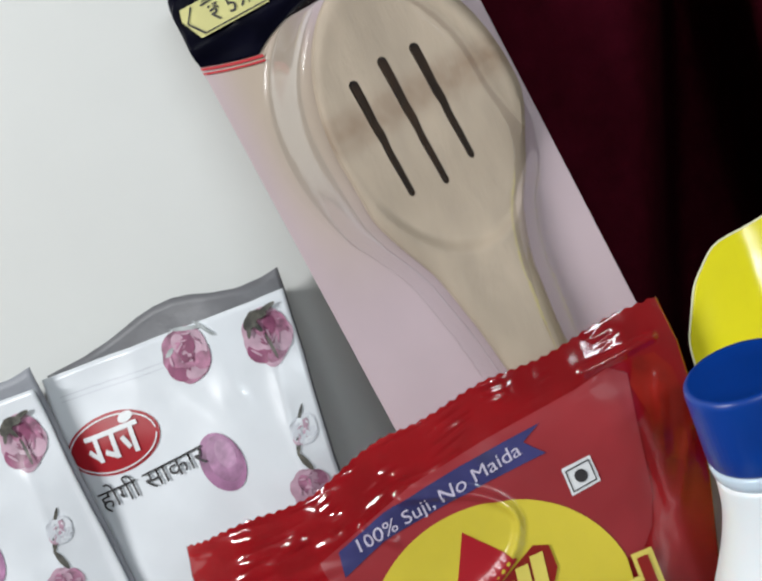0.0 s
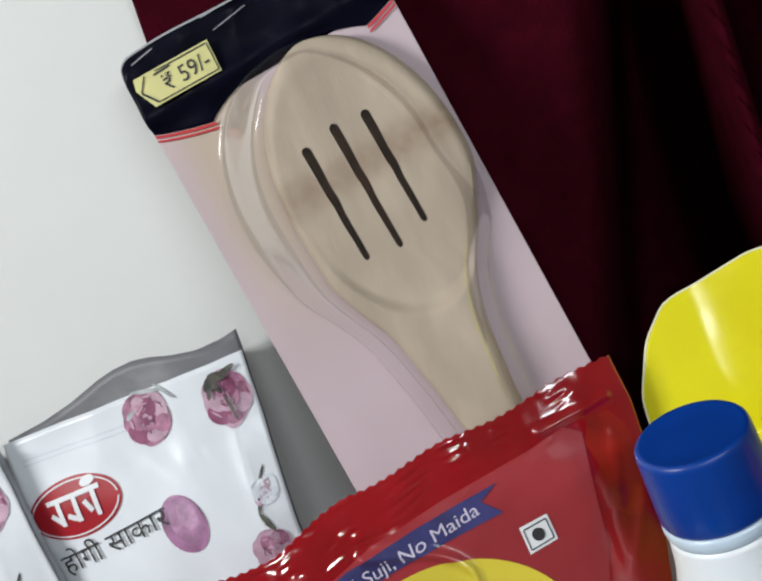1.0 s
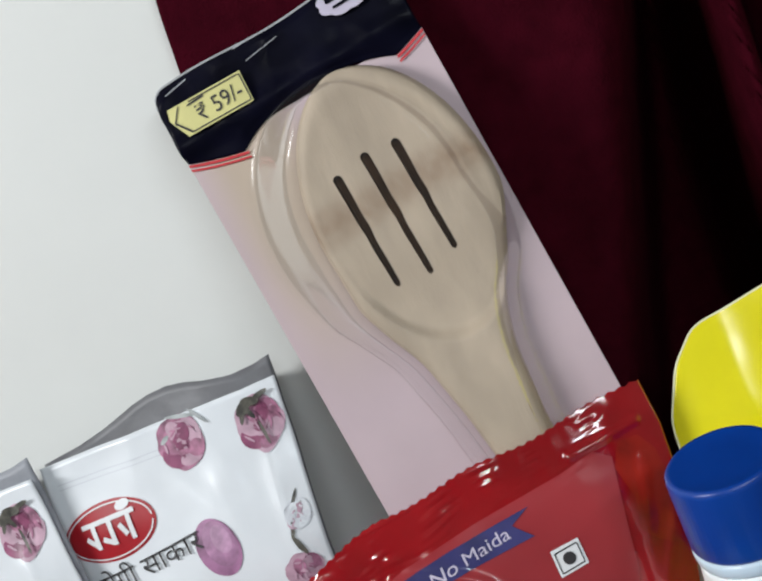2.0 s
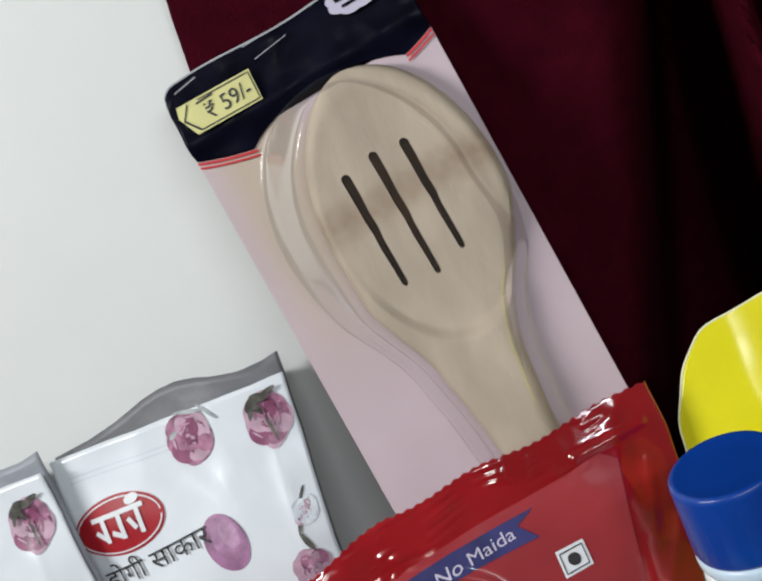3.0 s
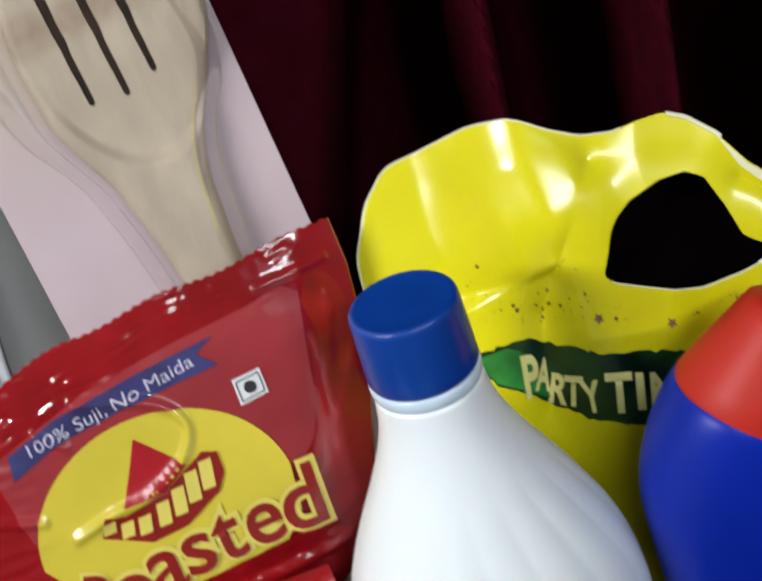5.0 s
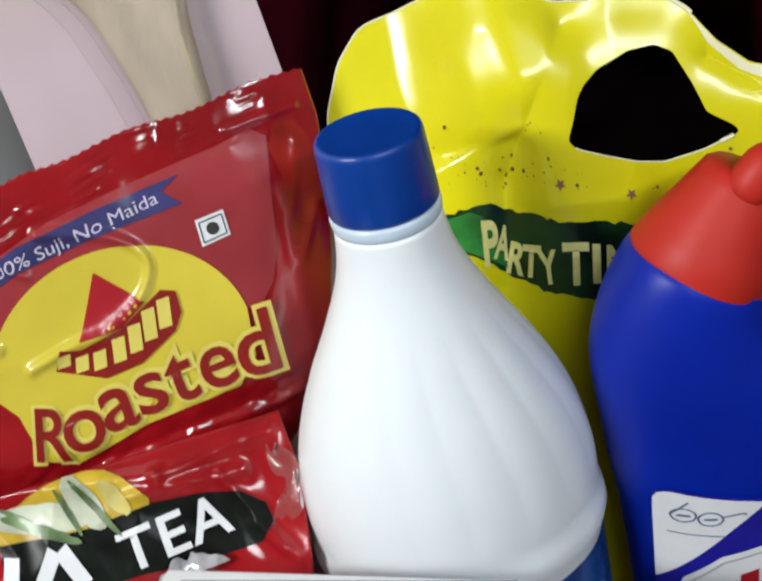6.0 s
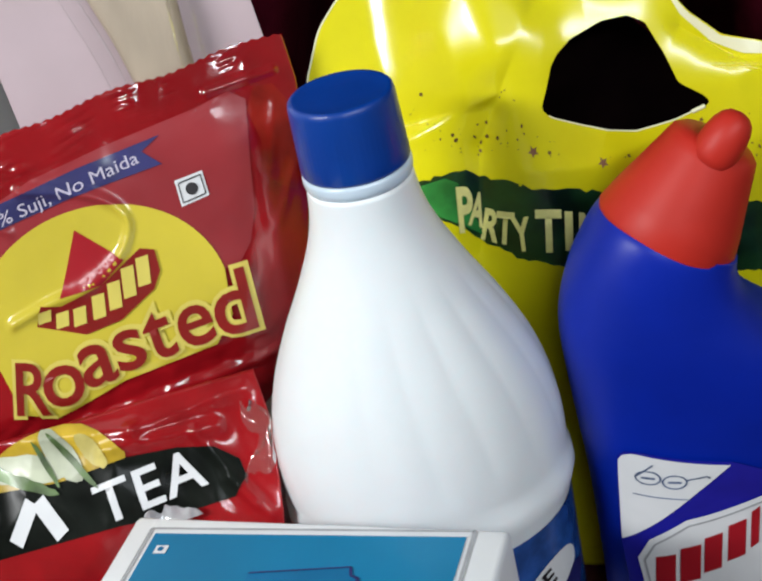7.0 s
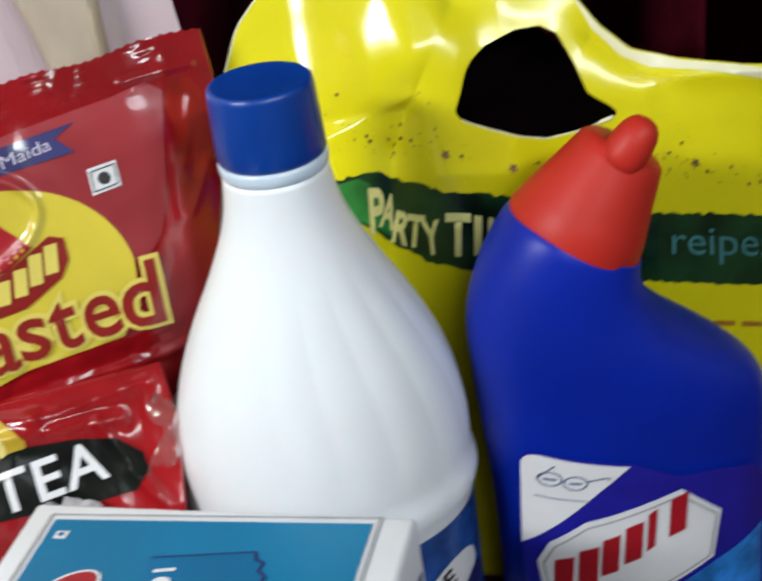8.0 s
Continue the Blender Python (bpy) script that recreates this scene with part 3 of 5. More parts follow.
            outs.append(oval(cx + r * ring * math.cos(radians(a)), cz + r * ring * math.sin(radians(a)), r * rng.uniform(0.14, 0.26), r * rng.uniform(0.025, 0.06), a + 90 + rng.uniform(-25, 25), 10))
        return outs
    xr = x1
    for dz in (0.0075, 0.0092):
        printed("seal_line", bar(x0 + 0.004, z_left - dz, x1 - 0.046, z_right - dz, 0.0003), surf, 0.0008, M_SEAL, ob, most=0.003)
    shapes("rose_print", rose(xr - 0.0390, 0.3045, 0.0092, 4), surf, 0.0010, [M_ROSE[0], M_ROSE[2], M_ROSE[1]], ob, "pink rose print", step=0.00003)
    shapes("rose_print", rose(xr - 0.0105, 0.3005, 0.0092, 9), surf, 0.0010, [M_ROSE[2], M_ROSE[0], M_ROSE[1]], ob, "pink rose print", step=0.00003)
    shapes("leaf_print", [oval(xr - 0.0138, 0.3068, 0.0034, 0.0020, 35, 14), oval(xr - 0.0155, 0.3040, 0.0022, 0.0008, 70, 14), oval(xr - 0.0122, 0.3046, 0.0024, 0.0009, -60, 14), oval(xr - 0.0108, 0.3082, 0.0034, 0.0016, -10, 14), oval(xr - 0.0070, 0.3090, 0.0034, 0.0009, 12, 14), oval(xr - 0.0098, 0.2975, 0.0006, 0.0046, 8, 14)],
           surf, 0.0026, M_LEAF, ob, "dark leaves", step=0.00003)
    shapes("leaf_print", [oval(xr - 0.0360, 0.3125, 0.0060, 0.0007, -12, 14), oval(xr - 0.0300, 0.3105, 0.0045, 0.0006, -50, 14), oval(xr - 0.0445, 0.3070, 0.0020, 0.0008, 30, 14)],
           surf, 0.0012, M_LEAFGREY, ob, "faint grey leaf print", step=0.00003)
    shapes("petal_print", [oval(xr - 0.0400, 0.2700, 0.0078, 0.0098, 12, 30), oval(xr - 0.0388, 0.2710, 0.0058, 0.0078, 12, 30), oval(xr - 0.0378, 0.2725, 0.0034, 0.0048, 12, 24)], surf, 0.0010,
           [M_PETAL, mat("petal_mid", (0.41, 0.21, 0.35), 0.35, var=0.3, scale=140), mat("petal_light", (0.47, 0.27, 0.41), 0.35, var=0.3, scale=140)], ob, "single mauve petal", step=0.00008)
    shapes("leaf_print", [oval(xr - 0.0125, 0.2680, 0.0008, 0.0050, -25, 14), oval(xr - 0.0130, 0.2610, 0.0009, 0.0040, 20, 14), oval(xr - 0.0100, 0.2740, 0.0006, 0.0042, -35, 14)], surf, 0.0010, M_LEAF, ob, step=0.00003)
    shapes("rose_print", rose(xr - 0.0098, 0.2700, 0.0048, 5), surf, 0.0010, [M_SEAL, M_SACHET, M_ROSE[2]], ob, step=0.00003)
    shapes("rose_print", rose(xr - 0.0150, 0.2520, 0.0070, 7), surf, 0.0010, [M_ROSE[2], M_ROSE[0], M_ROSE[2]], ob, step=0.00003)
    logo = printed("logo", oval(xr - 0.0752, 0.2868, 0.0182, 0.0098, 2, 40), surf, 0.0010, M_OVAL, ob, "red oval with white marks")
    shapes("logo_ring", [bar(*p, *q, 0.0005) for p, q in zip(oval(xr - 0.0752, 0.2868, 0.0170, 0.0087, 2, 40), oval(xr - 0.0752, 0.2868, 0.0170, 0.0087, 2, 40)[1:])], surf, 0.0014, M_WHITE, logo)
    prints("logo_mark", [bar(xr - 0.0850, 0.2907, xr - 0.0640, 0.2912, 0.0016), bar(xr - 0.0810, 0.2907, xr - 0.0810, 0.2822, 0.0018), bar(xr - 0.0845, 0.2867, xr - 0.0810, 0.2832, 0.0018),
                          bar(xr - 0.0745, 0.2907, xr - 0.0745, 0.2822, 0.0018), bar(xr - 0.0785, 0.2852, xr - 0.0750, 0.2832, 0.0018), bar(xr - 0.0670, 0.2912, xr - 0.0670, 0.2822, 0.0018),
                          bar(xr - 0.0710, 0.2882, xr - 0.0690, 0.2842, 0.0018), oval(xr - 0.0675, 0.2937, 0.0030, 0.0016, 10, 12)], surf, 0.0016, M_WHITE, logo)
    line = text_flat("\u0939\u094b\u0917\u0940 \u0938\u093e\u0915\u093e\u0930", 0.0090, width=0.0440)
    if line.verts:
        link("slogan", lay(line, surf, 0.0016, at=(xr - 0.0880, 0.2665), turn=7.0), M_INK, ob, "dark handwritten slogan")
    return ob


build_sachet(-0.2180, -0.1262, 0.3140, 0.3125, 0.088, 1.3, -0.026, M_FOIL)
build_sachet(-0.3170, -0.2176, 0.3170, 0.3155, 0.078, 4.7, 0.02, M_FOILPALE)


# ---- red vermicelli pouch ----
def red_plane(z):
    t = z - 0.140
    soft = 0.5 * (t + math.sqrt(t * t + 0.0004))
    return 0.028 - 0.35 * 0.030 + 0.35 * soft - 0.0015


def build_red_pouch():
    ob = thing("vermicelli_pouch", "glossy red plastic pouch of roasted vermicelli with yellow disc", "food pouch")
    k = math.sqrt(1 + 0.35 ** 2)

    def x_left(z):
        return -0.2105

    def x_right(z):
        return along([(0.0, -0.066), (0.135, -0.062), (0.150, -0.0440), (0.163, -0.0325), (0.177, -0.0285), (0.200, -0.0215), (0.2177, -0.0170), (0.240, -0.0155), (0.2548, -0.0172)], z)

    def z_top(x):
        return along([(-0.2105, 0.2322), (-0.170, 0.2335), (-0.154, 0.2352), (-0.122, 0.2440), (-0.07, 0.2500), (-0.018, 0.2550)], x) + 0.0008 * math.sin(x * 130)

    def ridge(x, z, a, b, wide):
        p, q, r = Vector(a), Vector(b), Vector((x, z))
        t = max(0.0, min(1.0, (r - p).dot(q - p) / (q - p).length_squared))
        return math.exp(-((r - p - (q - p) * t).length / wide) ** 2)
    fold = [(-0.1226, 0.2252), (-0.1104, 0.2232), (-0.0968, 0.2195), (-0.0875, 0.2134), (-0.0859, 0.2070), (-0.0922, 0.1991), (-0.1057, 0.1926), (-0.1190, 0.1906), (-0.1346, 0.1867)]
    fold = [tuple(0.5 * ((2 * q1) + (q2 - q0) * t + (2 * q0 - 5 * q1 + 4 * q2 - q3) * t * t + (3 * q1 - q0 - 3 * q2 + q3) * t ** 3) for q0, q1, q2, q3 in zip(*[fold[max(0, min(len(fold) - 1, i + d))] for d in (-1, 0, 1, 2)]))
            for i in range(len(fold) - 1) for t in (0.0, 0.33, 0.67)] + [fold[-1]]

    def relief(x, z):
        u = (x - x_left(z)) / (x_right(z) - x_left(z))
        edge = min(1.0, max(0.0, min(u, 1 - u)) / 0.16)
        crown = min(1.0, max(0.0, z_top(x) - z) / 0.035)
        r = -0.011 * (1 - edge) ** 2 - 0.0035 * (1 - crown) ** 2
        r += 0.0013 * crumple(x, z, 30, 11.0) + 0.0006 * crease(x, z, 46, 2.0) * (1 - 0.6 * edge * crown) + 0.0002 * crumple(x, z, 150, 4.0)
        depth = z_top(x) - z
        r += 0.00062 * noise.noise((x * 100, depth * 640 + x * 40, 5.3)) * smooth(0.020, 0.013, depth) * smooth(-0.15, 0.35, crumple(x, z, 85, 6.0))
        r += 0.0006 * ridge(x, z, (-0.0330, 0.2480), (-0.0360, 0.1700), 0.0032)
        r += 0.0021 * max(ridge(x, z, a, b, 0.0017) for a, b in zip(fold, fold[1:]))
        r += 0.0018 * ridge(x, z, (-0.1640, 0.1990), (-0.1440, 0.1945), 0.0016) + 0.0013 * ridge(x, z, (-0.1390, 0.2200), (-0.1290, 0.2140), 0.0014)
        r += 0.0007 * ridge(x, z, (-0.0250, 0.2330), (-0.0320, 0.2130), 0.0022) + 0.0006 * ridge(x, z, (-0.0220, 0.2150), (-0.0330, 0.1980), 0.0018)
        r += 0.0012 * ridge(x, z, (-0.0480, 0.2420), (-0.0230, 0.2440), 0.0014)
        seam = z - 0.1485 - 0.117 * (x + 0.15)
        r += 0.0011 * noise.noise((x * 150, seam * 380, 2.9)) * smooth(0.011, 0.003, abs(seam - 0.001)) + 0.0009 * noise.noise((x * 60, z * 300, 8.1)) * smooth(-0.135, -0.160, x)
        r += 0.0022 * ridge(x, z, (-0.150, 0.1475), (-0.0433, 0.1600), 0.0016) - 0.004 * smooth(0.012, 0.0, z - 0.1475 - 0.117 * (x + 0.15))
        return r

    def surf(x, z, off):
        d = relief(x, z) + off
        h = z - 0.2
        lean = smooth(0.06, 0.15, z)
        x, z = x + lean * (x - 0.003) * (0.36 * h * h - 0.599 * h - 0.0106), z + lean * (0.0025 + 0.131 * h - 0.68 * h * h)
        return Vector((x, red_plane(z) - d / k, z + 0.35 * d / k * lean))

    def body(u, v):
        v = v ** 1.8
        zz = 0.262 * (1 - v) + 0.002
        x = x_left(zz) + (x_right(min(zz, 0.2548)) - x_left(zz)) * u
        z = min(z_top(x), 0.2548) * (1 - v) + 0.002 * v
        x = x_left(z) + (x_right(z) - x_left(z)) * u
        zig = 0.0008 * (abs((x * 500) % 2 - 1) - 0.5) * smooth(0.03, 0.0, v)
        return surf(x, z + zig, 0.0)
    front = link("film", grid_bm(300, 240, body), M_PACK, ob)
    front.modifiers.new("thick", "SOLIDIFY").thickness = 0.0005
    printed("panel", [(-0.118, 0.2280), (-0.090, 0.2330), (-0.0535, 0.2381), (-0.0400, 0.2409), (-0.0345, 0.2373), (-0.0377, 0.2190), (-0.0400, 0.2044), (-0.0440, 0.1950), (-0.0500, 0.1890), (-0.150, 0.1890), (-0.158, 0.215)],
            surf, 0.0009, M_PACKLITE, ob, "lighter coral red panel", most=0.0013)
    printed("gusset", [(-0.0350, 0.2340), (-0.0310, 0.2405), (-0.0240, 0.2400), (-0.0200, 0.2340), (-0.0192, 0.2200), (-0.0235, 0.2060), (-0.0300, 0.2100), (-0.0345, 0.2150), (-0.0322, 0.2240)],
            surf, 0.0007, M_GUSSET, ob, "see-through orange fold with noodles behind", most=0.0015)
    shapes("noodle_print", [oval(-0.1655, 0.2030, 0.0060, 0.0070, 20, 24), oval(-0.1630, 0.2055, 0.0036, 0.0018, 50, 14), oval(-0.1675, 0.2010, 0.0030, 0.0018, -20, 14)], surf, 0.0010, [M_TEXTRED, M_TEAPALE, M_TEAGLOW], ob, "faded print of a noodle dish", step=0.0002)
    ribbon = [(-0.1500, 0.2165), (-0.1302, 0.2232), (-0.1000, 0.2285), (-0.0678, 0.2328), (-0.0755, 0.2290), (-0.0692, 0.2240), (-0.1020, 0.2205), (-0.1323, 0.2155), (-0.1500, 0.2090)]
    banner = printed("banner", ribbon, surf, 0.0014, M_BANNER, ob, "dark blue ribbon with pale writing", most=0.0013)
    link("banner_text", lay(text_flat("100% Suji, No Maida", 0.0056, width=0.0660), surf, 0.0019, at=(-0.1420, 0.2145), turn=10.0, most=0.003), M_LILAC, banner)
    veg = printed("veg_mark", [(-0.0662, 0.2181), (-0.0656, 0.2099), (-0.0548, 0.2116), (-0.0555, 0.2194)], surf, 0.0014, M_WHITE, ob, "white square food mark with a dark dot")
    shapes("veg_dot", [bar(-0.0650, 0.2171, -0.0646, 0.2110, 0.0004), bar(-0.0646, 0.2110, -0.0559, 0.2124, 0.0004), bar(-0.0559, 0.2124, -0.0564, 0.2183, 0.0004), bar(-0.0564, 0.2183, -0.0650, 0.2171, 0.0004),
                       oval(-0.0605, 0.2147, 0.0023, 0.0019, 0, 20)], surf, 0.0018, M_INK, veg)
    arc = [p for p in oval(-0.1020, 0.1830, 0.0475, 0.0335, 2, 40, 8, 182)]
    disc = printed("disc", arc + [(-0.1430, 0.1740), (-0.1378, 0.1590), (-0.1263, 0.1555), (-0.1172, 0.1575), (-0.0993, 0.1625), (-0.0797, 0.1650), (-0.0640, 0.1670), (-0.0560, 0.1750)], surf, 0.0014, M_YELLOW, ob, "yellow sun disc", most=0.0014)
    peak = printed("peak", [(-0.1055, 0.2105), (-0.1110, 0.2000), (-0.1156, 0.1915), (-0.1000, 0.1925), (-0.0900, 0.1985)], surf, 0.0018, M_OVAL, disc, "red triangle", most=0.003)
    tag = printed("brand_plate", [(-0.1262, 0.1845), (-0.1230, 0.1905), (-0.1160, 0.1890), (-0.1000, 0.1925), (-0.0836, 0.2008), (-0.0785, 0.1995), (-0.0780, 0.1930), (-0.0815, 0.1880), (-0.0955, 0.1810), (-0.1092, 0.1790)], surf, 0.0022, M_TEXTRED, disc, "dark red slanted brand plate", most=0.003)
    for i, (x, z, hgt) in enumerate([(-0.1230, 0.1850, 0.0040), (-0.1170, 0.1825, 0.0050), (-0.1105, 0.1820, 0.0058), (-0.1030, 0.1828, 0.0075), (-0.0965, 0.1845, 0.0085), (-0.0905, 0.1870, 0.0095), (-0.0845, 0.1895, 0.0090)]):
        printed("brand_mark", [(x - 0.0024, z), (x + 0.0024, z + 0.0004), (x + 0.0034, z + hgt), (x - 0.0014, z + hgt - 0.0004)], surf, 0.0026, M_CREAM, tag)
    lift = 0.0
    for ch, x, z, size, wide, turn in (("R", -0.1400, 0.1600, 0.0230, 0.0125, -12), ("o", -0.1283, 0.1590, 0.0260, 0.0150, 4), ("a", -0.1135, 0.1630, 0.0260, 0.0130, 6), ("s", -0.1000, 0.1655, 0.0250, 0.0110, 6),
                                       ("t", -0.0878, 0.1665, 0.0250, 0.0105, 8), ("e", -0.0757, 0.1680, 0.0255, 0.0130, 6), ("d", -0.0622, 0.1690, 0.0275, 0.0145, 2)):
        link("letter_edge", lay(text_flat(ch, size, bold=0.062, width=wide + 0.0034), surf, 0.0018 + lift, at=(x - 0.0015, z), turn=turn, most=0.003), M_CREAM, ob, "cream outline of a letter")
        lift += 0.00008
        link("letter", lay(text_flat(ch, size, bold=0.012, width=wide), surf, 0.0028, at=(x, z), turn=turn, most=0.003), M_TEXTRED, ob, "bold dark red letter")
    return ob


build_red_pouch()


# ---- tea pack ----
def build_tea_pack():
    ob = thing("tea_pack", "crumpled red plastic tea pack with a black band", "food pouch")
    k = math.sqrt(1 + 0.64)

    def base(z):
        t = z - 0.105
        return 0.8 * (0.105 - 0.13) + 0.8 * 0.5 * (t + math.sqrt(t * t + 0.0003)) - 0.0065

    def x_right(z):
        return along([(0.0, -0.060), (0.09, -0.0585), (0.115, -0.0535), (0.14, -0.0505), (0.16, -0.0540)], z)

    def relief(x, z):
        r = 0.0024 * crumple(x, z, 28, 21.0) + 0.0018 * crease(x, z, 26, 6.0) + 0.0009 * crease(x + 0.4 * z, z, 60, 16.0) + 0.0004 * crumple(x + 0.6 * z, z, 95, 9.0)
        for x0, z0, x1, z1, h, wide in ((-0.160, 0.1530, -0.100, 0.1470, 0.0030, 0.0030), (-0.112, 0.1430, -0.070, 0.1430, 0.0028, 0.0022), (-0.100, 0.1470, -0.058, 0.1520, 0.0026, 0.0026), (-0.078, 0.1420, -0.058, 0.1150, 0.0026, 0.0024), (-0.070, 0.1280, -0.062, 0.1180, 0.0022, 0.0016)):
            ex, ez = x1 - x0, z1 - z0
            t = max(0.0, min(1.0, ((x - x0) * ex + (z - z0) * ez) / (ex * ex + ez * ez)))
            r += h * math.exp(-(((x - x0 - ex * t) ** 2 + (z - z0 - ez * t) ** 2) ** 0.5 / wide) ** 1.3)
        return r

    def surf(x, z, off):
        d = relief(x, z) + off
        return Vector((x, base(z) - d / k, z + 0.8 * d / k * smooth(0.06, 0.11, z)))

    def body(u, v):
        z = 0.1535 * (1 - v) + 0.002 * v
        z += 0.006 * (u - 0.5) * (1 - v)
        x = -0.190 + (x_right(z) + 0.190) * u
        return surf(x, z, 0.0)
    front = link("film", grid_bm(170, 130, body), M_TEARED, ob)
    front.modifiers.new("thick", "SOLIDIFY").thickness = 0.0005
    band = printed("band", [(-0.160, 0.1390), (-0.130, 0.1378), (-0.1045, 0.1400), (-0.0860, 0.1395), (-0.0730, 0.1375), (-0.0650, 0.1325), (-0.0635, 0.1270), (-0.0690, 0.1220), (-0.0900, 0.1205), (-0.1111, 0.1210), (-0.160, 0.1190)],
                   surf, 0.0011, M_TEABLACK, ob, "black print band", most=0.0016)
    printed("leaf_patch", [(-0.160, 0.1450), (-0.1520, 0.1478), (-0.1459, 0.1500), (-0.1380, 0.1520), (-0.1307, 0.1530), (-0.1240, 0.1532), (-0.1179, 0.1522), (-0.1120, 0.1490), (-0.1075, 0.1450), (-0.1040, 0.1415), (-0.1045, 0.1398), (-0.130, 0.1372), (-0.160, 0.1385)],
            surf, 0.0013, M_TEAYELLOW, ob, "yellow field with green leaf", most=0.002)
    rng = random.Random(8)
    for rx, ry, x, z, turn, m, up in ((0.020, 0.0042, -0.1420, 0.1430, -8, M_TEAPALE, 0.0), (0.010, 0.0045, -0.1270, 0.1445, -55, M_TEAPALE, 0.0001), (0.007, 0.0030, -0.1160, 0.1440, -50, M_TEAGLOW, 0.0001), (0.012, 0.0012, -0.1235, 0.1425, -52, M_TEAGREEN, 0.0004),
                                      (0.015, 0.0017, -0.1440, 0.1400, -24, M_TEAGREEN, 0.0006), (0.008, 0.0010, -0.1330, 0.1430, -66, M_TEAGREEN, 0.0005), (0.009, 0.0008, -0.1500, 0.1440, -30, M_TEAGREEN, 0.0005)):
        tip = [(px, pz + rng.uniform(-0.0003, 0.0003)) for px, pz in oval(x, z, rx, ry, turn, 26)]
        printed("tea_leaf", tip, surf, 0.0017 + up, m, ob, "pale and green leaf print", most=0.002)
    for p in (bar(-0.1590, 0.1205, -0.1560, 0.1345, 0.0055), bar(-0.1490, 0.1225, -0.1405, 0.1335, 0.0050), bar(-0.1320, 0.1220, -0.1385, 0.1335, 0.0055)):
        printed("brand_mark", p, surf, 0.0018, M_WHITE, band, "white block mark", most=0.003)
    link("lettering", lay(text_flat("TEA", 0.0165, bold=0.014, spacing=1.08, width=0.0405), surf, 0.0018, at=(-0.1175, 0.1222), turn=7.5, most=0.0016), M_WHITE, band, "white capital lettering")
    shapes("lower_print", [oval(-0.1420, 0.0980, 0.0130, 0.0090, 8, 30), oval(-0.1420, 0.0980, 0.0085, 0.0055, 8, 24)], surf, 0.0008, [M_CREAM, M_TEXTRED], ob, step=0.0004)

    # torn silver lining of the pack, curled up below the lettering
    def torn(u, v):
        x = -0.1080 + 0.0270 * u
        z = 0.1160 + 0.0075 * v * (1 - abs(2 * u - 1) ** 3) * (0.75 + 0.6 * noise.noise((u * 7.0, 1.3, 0.2))) + 0.117 * (x + 0.108)
        lift = 0.0035 + 0.0045 * crease(x, z, 170, 3.0) * math.sin(math.pi * u) + 0.0015 * v
        return surf(x, z, lift)
    link("torn_lining", grid_bm(44, 16, torn), M_LINER, ob, "torn silver foil lining")

    # clear film ends, bunched beside the bottle
    def bunch(u, v):
        wide = 0.0085 * (0.55 + 0.45 * math.sin(v * 7.0 + 0.8)) * math.sin(math.pi * (0.08 + 0.84 * v)) + 0.0016
        x = -0.0565 + 0.004 * math.sin(v * 4.0) + wide * (2 * u - 1)
        z = 0.1510 - 0.020 * v + 0.003 * crumple(u, v, 3.0, 7.0)
        return Vector((x, base(z) - 0.0050 - 0.0060 * crease(x, z, 95, 14.0), z + 0.0025 * crumple(x, z, 140, 3.0)))
    link("film_end", grid_bm(36, 44, bunch), clear_film("tea_film", (0.88, 0.76, 0.72), 0.06, 0.05, 1.0), ob, "bunched clear film end")
    return ob


build_tea_pack()


# ---- yellow plastic bag ----
BAG_FOLDS = [(0.004, 0.2150, 0.052, 0.2140, -0.0030, 0.0050), (0.020, 0.2100, 0.056, 0.2175, 0.0022, 0.0035), (0.076, 0.2450, 0.046, 0.2020, -0.0035, 0.0070), (0.046, 0.2020, 0.038, 0.1700, -0.0025, 0.0060),
             (0.050, 0.2500, 0.064, 0.2360, 0.0030, 0.0060), (0.028, 0.2240, 0.020, 0.1950, 0.0012, 0.0060), (0.128, 0.2250, 0.150, 0.2080, -0.0030, 0.0050), (0.150, 0.2080, 0.215, 0.2000, 0.0030, 0.0050), (0.090, 0.1860, 0.060, 0.1900, 0.0018, 0.0060)]


